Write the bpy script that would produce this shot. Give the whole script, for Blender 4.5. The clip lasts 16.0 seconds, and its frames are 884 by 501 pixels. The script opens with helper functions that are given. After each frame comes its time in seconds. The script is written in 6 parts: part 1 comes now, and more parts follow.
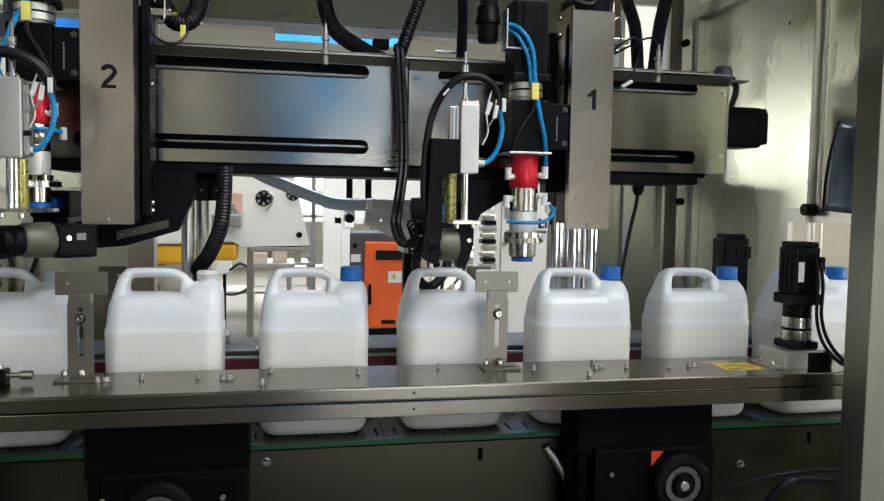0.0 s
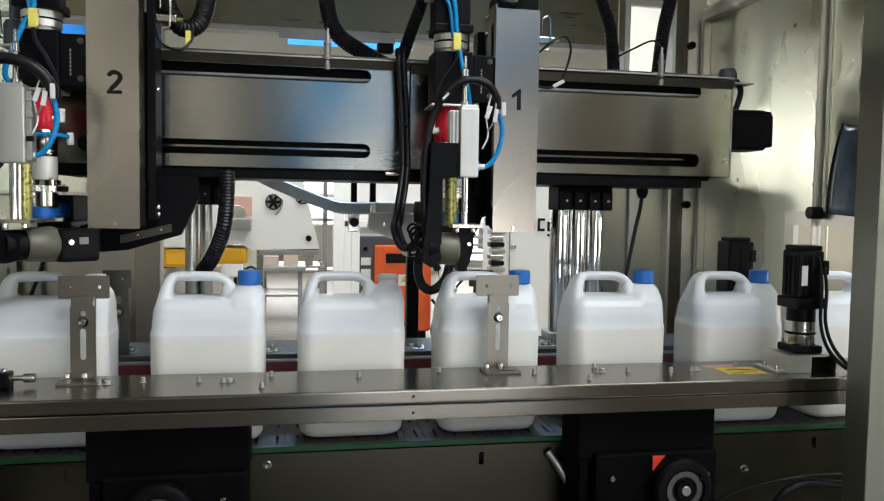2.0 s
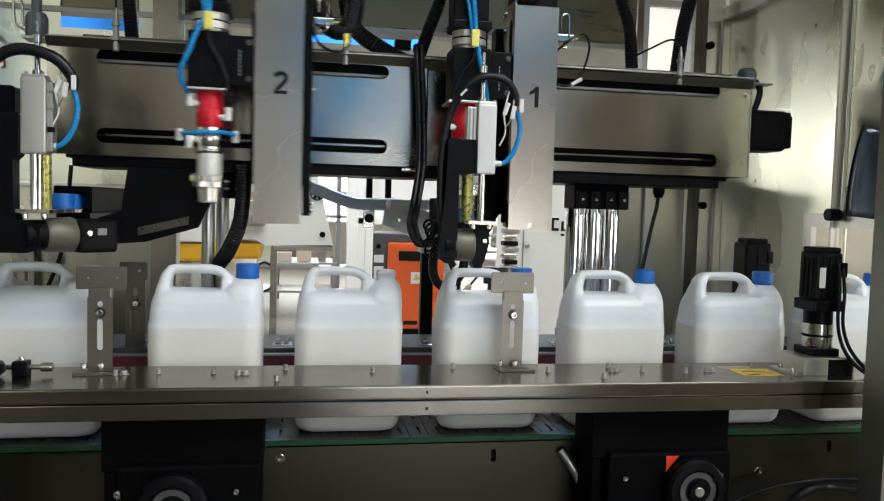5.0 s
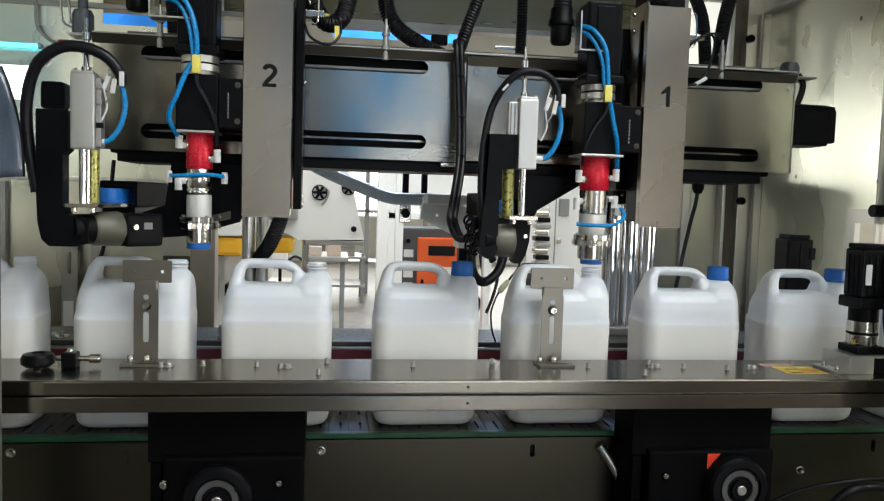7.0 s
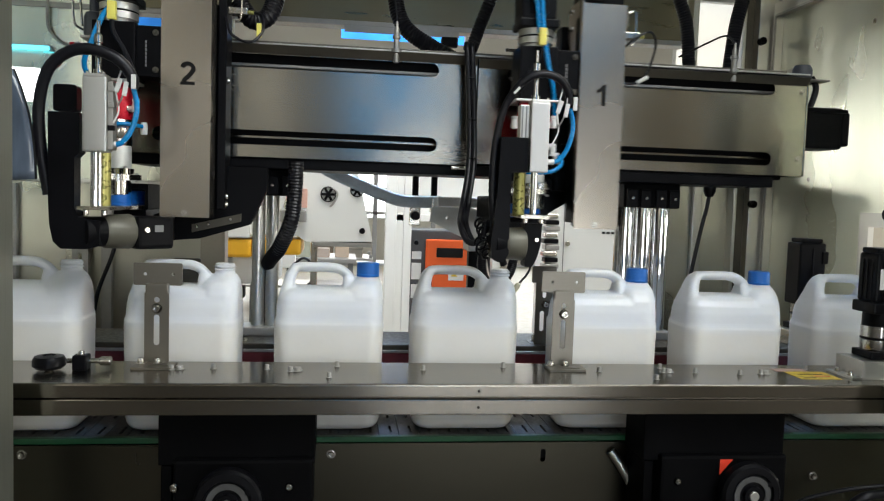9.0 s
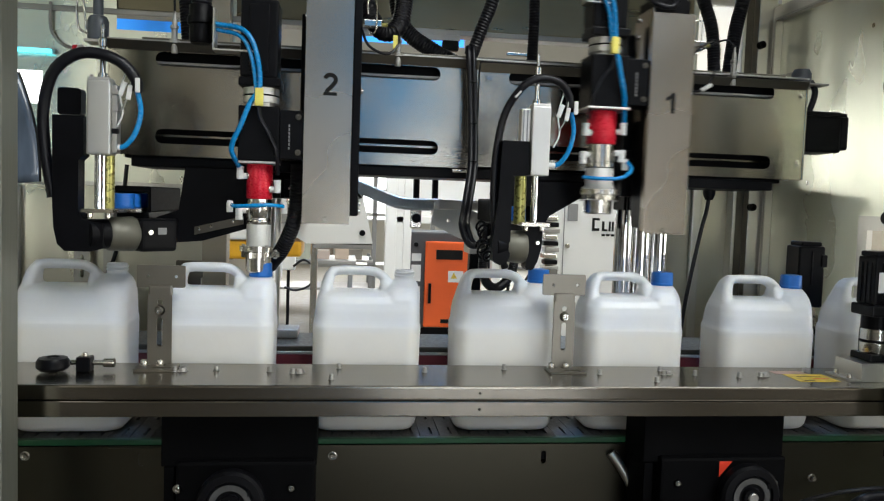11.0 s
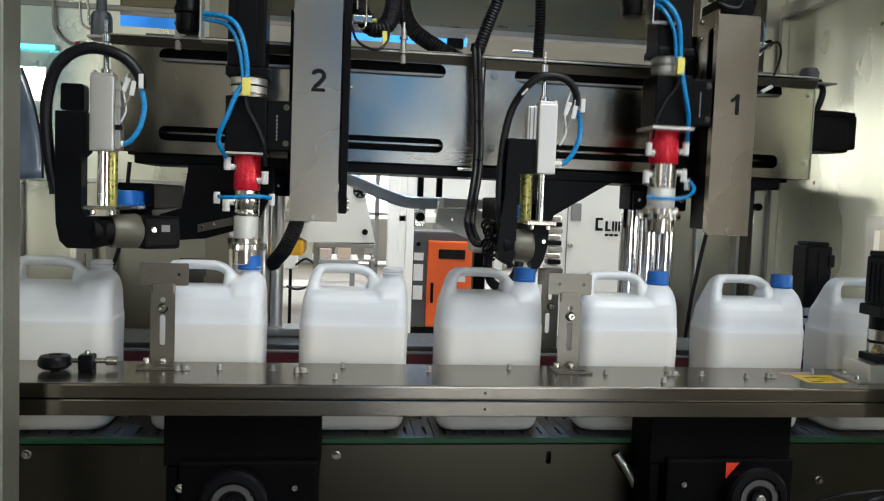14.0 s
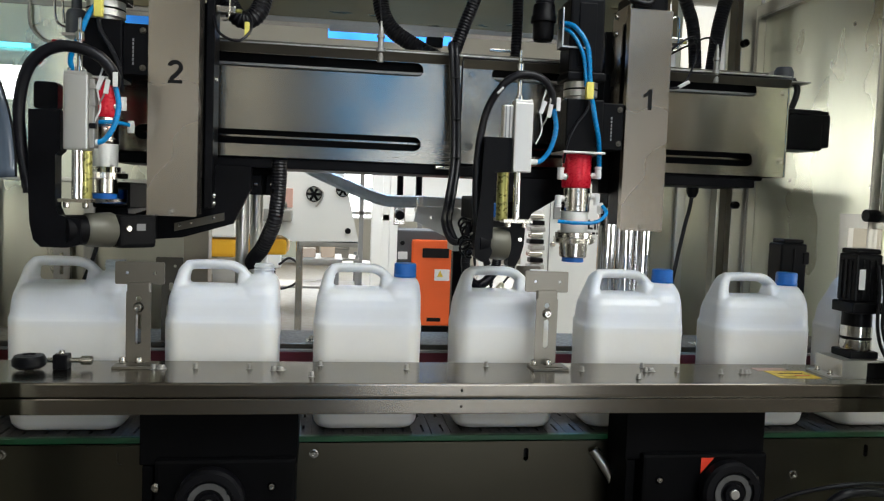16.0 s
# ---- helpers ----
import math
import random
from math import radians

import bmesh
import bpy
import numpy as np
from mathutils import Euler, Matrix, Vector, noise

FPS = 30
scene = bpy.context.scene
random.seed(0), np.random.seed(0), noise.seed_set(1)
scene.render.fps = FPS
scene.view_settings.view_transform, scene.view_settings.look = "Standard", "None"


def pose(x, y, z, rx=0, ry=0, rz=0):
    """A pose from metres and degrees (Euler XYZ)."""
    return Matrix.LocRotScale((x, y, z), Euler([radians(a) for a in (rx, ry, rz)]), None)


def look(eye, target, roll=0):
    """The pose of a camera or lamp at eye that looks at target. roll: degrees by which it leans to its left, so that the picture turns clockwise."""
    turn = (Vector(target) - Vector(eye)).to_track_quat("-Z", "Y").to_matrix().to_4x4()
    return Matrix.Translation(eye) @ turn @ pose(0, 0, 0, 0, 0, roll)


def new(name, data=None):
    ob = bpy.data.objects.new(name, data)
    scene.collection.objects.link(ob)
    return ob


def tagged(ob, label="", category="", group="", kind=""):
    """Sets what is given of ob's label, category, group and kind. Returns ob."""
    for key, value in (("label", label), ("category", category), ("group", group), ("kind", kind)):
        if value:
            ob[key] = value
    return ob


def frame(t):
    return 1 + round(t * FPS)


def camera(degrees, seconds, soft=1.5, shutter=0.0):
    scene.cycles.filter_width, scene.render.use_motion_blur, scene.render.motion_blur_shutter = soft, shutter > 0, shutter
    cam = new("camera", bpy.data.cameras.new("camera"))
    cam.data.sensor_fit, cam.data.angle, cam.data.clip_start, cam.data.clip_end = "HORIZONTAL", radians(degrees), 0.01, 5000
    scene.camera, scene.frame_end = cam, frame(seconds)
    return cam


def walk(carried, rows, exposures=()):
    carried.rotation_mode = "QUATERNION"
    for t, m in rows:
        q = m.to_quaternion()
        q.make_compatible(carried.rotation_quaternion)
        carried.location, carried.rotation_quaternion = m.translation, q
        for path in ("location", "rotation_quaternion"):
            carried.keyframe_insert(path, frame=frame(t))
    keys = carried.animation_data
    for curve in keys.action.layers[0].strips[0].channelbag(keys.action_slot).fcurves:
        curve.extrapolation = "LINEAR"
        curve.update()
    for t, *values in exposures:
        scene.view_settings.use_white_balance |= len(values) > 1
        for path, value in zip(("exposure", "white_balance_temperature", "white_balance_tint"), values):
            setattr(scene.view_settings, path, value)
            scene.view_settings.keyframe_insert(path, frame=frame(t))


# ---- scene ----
cam = camera(59.5, 16.0, 1.2, 0.25)
PATH = [
    (0, (-0.223, -1.527, 1.334), (0.184, 0.427, 1.211), 1.0),
    (0.5, (-0.211, -1.525, 1.338), (0.202, 0.428, 1.215), 0.8),
    (1, (-0.207, -1.524, 1.337), (0.199, 0.43, 1.211), 0.7),
    (1.5, (-0.205, -1.527, 1.335), (0.199, 0.428, 1.213), 0.8),
    (2, (-0.2, -1.533, 1.336), (0.174, 0.429, 1.22), 0.9),
    (2.5, (-0.209, -1.532, 1.333), (0.148, 0.433, 1.213), 0.9),
    (3, (-0.202, -1.53, 1.331), (0.14, 0.437, 1.206), 1.2),
    (5.3, (-0.208, -1.532, 1.331), (0.132, 0.436, 1.212), 1.8),
    (5.5, (-0.217, -1.531, 1.33), (0.102, 0.439, 1.208), 1.9),
    (6, (-0.231, -1.532, 1.33), (0.051, 0.444, 1.202), 1.9),
    (6.5, (-0.23, -1.534, 1.332), (0.043, 0.443, 1.198), 1.8),
    (7, (-0.232, -1.53, 1.331), (0.044, 0.446, 1.196), 1.8),
    (7.5, (-0.234, -1.525, 1.33), (0.038, 0.452, 1.2), 1.9),
    (8, (-0.24, -1.524, 1.334), (0.016, 0.455, 1.203), 2.0),
    (10.5, (-0.234, -1.526, 1.333), (0.027, 0.453, 1.201), 1.8),
    (11, (-0.243, -1.532, 1.336), (0.016, 0.447, 1.209), 2.0),
    (11.5, (-0.246, -1.532, 1.332), (-0.006, 0.45, 1.212), 1.9),
    (12, (-0.245, -1.531, 1.334), (-0.011, 0.452, 1.216), 1.9),
    (12.5, (-0.249, -1.533, 1.334), (-0.008, 0.449, 1.218), 1.8),
    (13, (-0.249, -1.53, 1.335), (-0.012, 0.453, 1.214), 2.1),
    (13.5, (-0.248, -1.529, 1.336), (-0.006, 0.452, 1.21), 2.2),
    (14, (-0.248, -1.52, 1.333), (0.007, 0.459, 1.205), 2.2),
    (14.5, (-0.246, -1.517, 1.334), (0.003, 0.463, 1.199), 2.0),
    (15, (-0.243, -1.516, 1.333), (0.011, 0.463, 1.193), 1.9),
    (15.5, (-0.244, -1.52, 1.336), (0.019, 0.458, 1.195), 2.1),
    (16, (-0.232, -1.527, 1.332), (0.059, 0.448, 1.203), 2.1),
]
walk(cam, [(t, look(eye, target, roll)) for t, eye, target, roll in PATH], [(0, -0.38, 6700, 7), (16, -0.38, 6700, 7)])

# ---------------------------------------------------------------- light
world = bpy.data.worlds.new("sky")
scene.world = world
world.use_nodes = True
_n = world.node_tree.nodes
_sky = _n.new("ShaderNodeTexSky")
_sky.sky_type = "NISHITA"
_sky.sun_disc = False
_sky.sun_elevation, _sky.sun_rotation = radians(42), radians(-20)
world.node_tree.links.new(_sky.outputs[0], _n["Background"].inputs[0])
_n["Background"].inputs[1].default_value = 0.12

sun = new("sun", bpy.data.lights.new("sun", "SUN"))
sun.data.energy, sun.data.angle, sun.data.color = 2.2, radians(0.5), (1.0, 0.95, 0.86)
sun.matrix_world = look((-2.2, 8, 7.5), (0, 0, 0))


def window_light(name, place, aim, w, h, watts, colour):
    lamp = new(name, bpy.data.lights.new(name, "AREA"))
    lamp.data.shape, lamp.data.size, lamp.data.size_y = "RECTANGLE", w, h
    lamp.data.energy, lamp.data.color = watts, colour
    lamp.matrix_world = look(place, aim)
    return lamp


# daylight in the hall's openings; front, side and overhead lamps are added fill
window_light("rear_window_light", (1.0, 13.6, 1.8), (0.8, 0, 1.2), 9.0, 1.8, 260, (1.0, 0.97, 0.92))
window_light("rear_window_light", (-9.3, 13.75, 2.6), (0.9, 0, 1.45), 1.3, 0.5, 80, (1.0, 0.98, 0.94))
# Two lamps added behind the view to light the jugs from the front.
window_light("front_fill_light", (-3.95, -6.3, 2.5), (0.0, 0, 1.2), 2.6, 2.1, 26, (1.0, 0.98, 0.94))
window_light("front_fill_light", (7.0, -6.3, 2.1), (0.4, 0, 1.1), 3.0, 2.4, 60, (1.0, 0.99, 0.96))
# Lamp added on the unseen right side to brighten the right-hand jugs.
window_light("side_fill_light", (8.95, -2.6, 1.28), (0.8, -0.1, 1.05), 3.4, 1.25, 210, (1.0, 0.99, 0.96))
# Low lamp added for flat frontal light on the jugs, below the beam's mirror view.
window_light("low_fill_light", (1.15, -6.35, 0.68), (0.65, 0, 1.08), 1.9, 1.0, 54, (1.0, 0.98, 0.96))
# Overhead lamp added near the right so light on the jugs fades leftwards.
window_light("overhead_fill_light", (1.6, -2.2, 3.95), (0.8, -0.3, 1.0), 3.4, 1.8, 190, (0.95, 0.98, 1.0))
window_light("blue_skylight_light", (0.6, 4.2, 5.62), (0.1, 0.4, 1.2), 1.5, 1.4, 340, (0.22, 0.50, 1.0))
# Lamp added to brighten the near faces of the background machines.
window_light("overhead_fill_light", (0.4, 1.75, 5.6), (0.5, 3.0, 1.0), 6.0, 1.0, 260, (1.0, 0.98, 0.95))
window_light("overhead_fill_light", (0.0, 3.7, 5.6), (0.0, 3.7, 0), 7.0, 2.4, 400, (1.0, 0.97, 0.93))

# ---------------------------------------------------------------- materials


def node_mat(name):
    m = bpy.data.materials.new(name)
    m.use_nodes = True
    return m, m.node_tree.nodes, m.node_tree.links, m.node_tree.nodes["Principled BSDF"]


def surf(name, col, rough=0.5, metal=0.0, vary=0.06, scale=8.0, bump=0.0, bscale=120.0, stretch=(1, 1, 1), rvary=0.08, coat=0.0, spec=0.5, brushed=0.0, smudge=0.0):
    """A paint, plastic or metal with clouding at two scales, uneven gloss and fine relief."""
    m, n, l, p = node_mat(name)
    tc = n.new("ShaderNodeTexCoord")
    mp = n.new("ShaderNodeMapping")
    mp.inputs["Scale"].default_value = stretch
    l.new(tc.outputs["Object"], mp.inputs[0])
    big, fine = n.new("ShaderNodeTexNoise"), n.new("ShaderNodeTexNoise")
    big.inputs["Scale"].default_value, big.inputs["Detail"].default_value = scale, 5
    fine.inputs["Scale"].default_value, fine.inputs["Detail"].default_value = bscale, 3
    l.new(mp.outputs[0], big.inputs[0])
    l.new(mp.outputs[0], fine.inputs[0])
    ramp = n.new("ShaderNodeMapRange")
    ramp.inputs[1].default_value, ramp.inputs[2].default_value = 0.3, 0.7
    ramp.inputs[3].default_value, ramp.inputs[4].default_value = 1 - vary, 1 + vary
    l.new(big.outputs[0], ramp.inputs[0])
    mix = n.new("ShaderNodeVectorMath")
    mix.operation = "SCALE"
    mix.inputs[0].default_value = col
    l.new(ramp.outputs[0], mix.inputs["Scale"])
    l.new(mix.outputs[0], p.inputs["Base Color"])
    rr = n.new("ShaderNodeMapRange")
    rr.inputs[1].default_value, rr.inputs[2].default_value = 0.3, 0.7
    rr.inputs[3].default_value, rr.inputs[4].default_value = max(0.02, rough - rvary), min(1, rough + rvary)
    l.new(fine.outputs[0], rr.inputs[0])
    gloss = rr.outputs[0]
    if smudge:
        # wiped patches and finger marks, a hand's width across
        wipe = n.new("ShaderNodeTexNoise")
        wipe.inputs["Scale"].default_value, wipe.inputs["Detail"].default_value, wipe.inputs["Distortion"].default_value = 4.0, 2, 0.3
        l.new(tc.outputs["Object"], wipe.inputs[0])
        wr = n.new("ShaderNodeMapRange")
        wr.inputs[1].default_value, wr.inputs[2].default_value = 0.25, 0.80
        wr.inputs[3].default_value, wr.inputs[4].default_value = -smudge * 0.5, smudge
        l.new(wipe.outputs[0], wr.inputs[0])
        add = n.new("ShaderNodeMath")
        add.operation, add.use_clamp = "ADD", True
        l.new(gloss, add.inputs[0])
        l.new(wr.outputs[0], add.inputs[1])
        gloss = add.outputs[0]
    l.new(gloss, p.inputs["Roughness"])
    p.inputs["Metallic"].default_value = metal
    p.inputs["Coat Weight"].default_value = coat
    p.inputs["Specular IOR Level"].default_value = spec
    if brushed:
        # grain along x: the gloss spreads across it
        across = n.new("ShaderNodeCombineXYZ")
        across.inputs[1].default_value = across.inputs[2].default_value = 0.707
        l.new(across.outputs[0], p.inputs["Tangent"])
        p.inputs["Anisotropic"].default_value = brushed
    if bump:
        b = n.new("ShaderNodeBump")
        b.inputs["Strength"].default_value, b.inputs["Distance"].default_value = bump, 0.001
        l.new(fine.outputs[0], b.inputs["Height"])
        l.new(b.outputs[0], p.inputs["Normal"])
    return m


def glass(name, col, rough=0.03, alpha=0.25):
    m, n, l, p = node_mat(name)
    p.inputs["Base Color"].default_value = (*col, 1)
    p.inputs["Roughness"].default_value = rough
    p.inputs["Transmission Weight"].default_value = 1.0 - alpha
    p.inputs["IOR"].default_value = 1.3
    return m


def glow(name, col, strength, clouds=0.0):
    m, n, l, p = node_mat(name)
    p.inputs["Base Color"].default_value = (*col, 1)
    p.inputs["Emission Color"].default_value = (*col, 1)
    p.inputs["Emission Strength"].default_value = strength
    if clouds:
        tc, no, mr = n.new("ShaderNodeTexCoord"), n.new("ShaderNodeTexNoise"), n.new("ShaderNodeMapRange")
        no.inputs["Scale"].default_value, no.inputs["Detail"].default_value = 0.8, 2
        mr.inputs[1].default_value, mr.inputs[2].default_value = 0.35, 0.65
        mr.inputs[3].default_value, mr.inputs[4].default_value = strength * (1 - clouds), strength * (1 + clouds)
        l.new(tc.outputs["Object"], no.inputs[0])
        l.new(no.outputs[0], mr.inputs[0])
        l.new(mr.outputs[0], p.inputs["Emission Strength"])
    return m


STEEL = surf("brushed_stainless", (0.41, 0.385, 0.335), 0.20, 1.0, 0.09, 5, 0.0, 900, (0.06, 1, 1), 0.02, brushed=0.65, smudge=0.12)
STEEL_V = surf("brushed_stainless_upright", (0.45, 0.405, 0.345), 0.26, 1.0, 0.05, 4, 0.0, 900, (1, 1, 0.02), 0.0, smudge=0.06)
SHEET = surf("satin_stainless_sheet", (0.79, 0.81, 0.69), 0.28, 1.0, 0.08, 4, 0.06, 7, (1, 1, 0.5), 0.05, smudge=0.06)
FRAME = surf("stainless_frame", (0.62, 0.61, 0.57), 0.34, 1.0, 0.06, 4, 0.04, 200, (1, 1, 0.06), 0.05)
STRAP = surf("satin_strap_steel", (0.24, 0.222, 0.19), 0.38, 1.0, 0.06, 10, 0.03, 300, (1, 1, 1), 0.04)
POST = surf("satin_front_post", (0.30, 0.305, 0.26), 0.50, 0.85, 0.06, 4, 0.04, 200, (1, 1, 0.06), 0.05)
TAN = surf("dull_rear_post", (0.42, 0.38, 0.31), 0.45, 0.7, 0.08, 5, 0.04, 150)
CHROME = surf("turned_steel", (0.58, 0.56, 0.52), 0.20, 1.0, 0.04, 20, 0.03, 300, (1, 1, 12), 0.06)
SHAFT = surf("polished_shaft", (0.74, 0.74, 0.73), 0.11, 1.0, 0.04, 6, 0.0, 100)
ALU = surf("anodised_aluminium", (0.66, 0.65, 0.62), 0.42, 0.85, 0.03, 10, 0.0, 300, (1, 1, 0.05), 0.04)
DARKST = surf("dark_and_shade_steel", (0.13, 0.12, 0.10), 0.38, 0.9, 0.15, 4, 0.03, 120)
DULL = surf("dull_grey_metal", (0.40, 0.39, 0.37), 0.42, 0.8, 0.12, 8, 0.05, 120)
BLACK = surf("black_anodised", (0.004, 0.004, 0.005), 0.40, 0.0, 0.3, 12, 0.04, 200, spec=0.09)
BLACKP = surf("black_plastic", (0.004, 0.004, 0.005), 0.36, 0.0, 0.25, 20, 0.05, 260, spec=0.11)
MATTE = surf("black_powder_coat", (0.0022, 0.0022, 0.0026), 0.55, 0.0, 0.3, 10, 0.08, 400, spec=0.05)
RUBBER = surf("black_hose", (0.006, 0.006, 0.009), 0.36, 0.0, 0.2, 30, 0.05, 200, spec=0.35)
RED = surf("red_anodised", (0.66, 0.010, 0.032), 0.3, 0.15, 0.06, 12, 0.02, 250)
MAROON = surf("dark_red_strip", (0.12, 0.012, 0.02), 0.5, 0.0, 0.15, 8, 0.04, 100)
BLUE = surf("blue_cap_plastic", (0.008, 0.125, 0.47), 0.36, 0.0, 0.05, 30, 0.03, 300)
TUBE = surf("blue_tube", (0.002, 0.235, 0.57), 0.25, 0.0, 0.05, 30, 0.0, 200)
WHITEP = surf("white_fitting", (0.74, 0.74, 0.73), 0.4, 0.0, 0.05, 30, 0.03, 200)
TAG = surf("yellow_tag", (0.85, 0.75, 0.16), 0.55, 0.0, 0.08, 60, 0.03, 200)
JOINTGREY = surf("grey_cast", (0.13, 0.125, 0.10), 0.45, 0.35, 0.1, 12, 0.05, 120)
PALE = surf("pale_satin_sleeve", (0.60, 0.60, 0.57), 0.5, 0.3, 0.08, 20, 0.03, 300)
BRASS = surf("oiled_brass", (0.42, 0.40, 0.13), 0.3, 0.6, 0.04, 20)
GREEN = surf("green_wear_strip", (0.004, 0.085, 0.028), 0.45, 0.0, 0.15, 12, 0.05, 150)
SLAT = surf("worn_slat_chain", (0.018, 0.0175, 0.0155), 0.55, 0.0, 0.3, 15, 0.06, 150)
CRATE = surf("brown_crate", (0.13, 0.10, 0.07), 0.6, 0.0, 0.2, 6, 0.05, 60)
CRATEB = surf("grey_brown_crate", (0.20, 0.18, 0.15), 0.6, 0.0, 0.2, 6, 0.05, 60)
ORANGE = surf("orange_paint", (0.80, 0.115, 0.018), 0.45, 0.0, 0.05, 4, 0.03, 200)
WHITE = surf("white_paint", (0.78, 0.78, 0.76), 0.45, 0.0, 0.04, 2, 0.03, 150)
GREYP = surf("grey_paint", (0.22, 0.22, 0.22), 0.5, 0.0, 0.1, 3, 0.03, 150)
YELLOW = surf("yellow_paint", (0.80, 0.42, 0.02), 0.45, 0.0, 0.08, 4, 0.03, 150)
FLOOR = surf("dimmed_front_floor", (0.055, 0.048, 0.038), 0.5, 0.0, 0.14, 0.8, 0.06, 30, (1, 1, 1), 0.1)
WALLP = surf("cream_wall", (0.54, 0.52, 0.46), 0.7, 0.0, 0.05, 0.8, 0.05, 40)
EPOXY = surf("beige_epoxy", (0.21, 0.185, 0.14), 0.42, 0.0, 0.10, 0.8, 0.015, 12, (1, 1, 1), 0.06)
# Stainless of the front rail, with its dark reflections put into the base colour.
RAIL = surf("dimmed_rail_stainless", (0.26, 0.238, 0.205), 0.20, 1.0, 0.03, 5, 0.0, 900, (0.01, 1, 1), 0.012, brushed=0.65, smudge=0.05)
# Lower frame steel: the dark floor it mirrors is put into the colour.
UNDER = surf("shade_toned_stainless", (0.082, 0.076, 0.058), 0.30, 1.0, 0.12, 4, 0.0, 900, (0.3, 1, 1), 0.012)
REARBAR = surf("dark_brown_bar", (0.075, 0.066, 0.052), 0.42, 0.6, 0.2, 6, 0.04, 120)
# Stainless like SHEET, only darker and more mottled.
BACKSHEET = surf("darker_stainless_sheet", (0.58, 0.565, 0.475), 0.32, 1.0, 0.2, 3, 0.3, 4, (1, 1, 0.5), 0.08)
# Header steel carries the dark it mirrors in its own colour.
HEADER = surf("shade_toned_header", (0.21, 0.185, 0.125), 0.34, 1.0, 0.2, 3, 0.05, 60, (0.1, 1, 1))
DIMWALL = surf("dull_tan_wall", (0.36, 0.325, 0.26), 0.7, 0.0, 0.6, 0.7, 0.05, 40)
ROOF = surf("roof_sheet", (0.40, 0.41, 0.42), 0.6, 0.0, 0.1, 0.7, 0.05, 40)
STICKER = surf("yellow_sticker", (0.60, 0.43, 0.05), 0.5, 0.0, 0.35, 60, 0.02, 200)
INK = surf("black_ink", (0.008, 0.008, 0.008), 0.6, 0.0, 0.1, 60, spec=0.15)
# Smoky acrylic; its uneven tone also paints streaky light reflections.
VISOR = surf("smoky_streak_acrylic", (0.085, 0.11, 0.15), 0.14, 0.0, 0.7, 11, 0.6, 18, (1, 1, 0.35), coat=0.8)
ACRYL = glass("clear_acrylic", (0.90, 0.96, 0.92), 0.02, 0.08)
CHUTE = surf("blue_grey_plastic", (0.60, 0.66, 0.72), 0.3, 0.0, 0.12, 20, 0.04, 100)
CYAN = glow("cyan_lamp", (0.12, 0.75, 0.95), 3.0)
DAY = glow("bright_day", (0.95, 0.98, 1.0), 4.0)
HAZE = glow("hazy_day_and_fill", (0.88, 0.86, 0.80), 1.0)
SKYBLUE = glow("blue_sky", (0.03, 0.26, 0.80), 2.0, 0.35)
DEEPBLUE = glow("deep_blue_sheen", (0.02, 0.22, 0.70), 0.8, 0.7)
DAYBLUE = glow("blue_day", (0.02, 0.33, 0.80), 1.15)


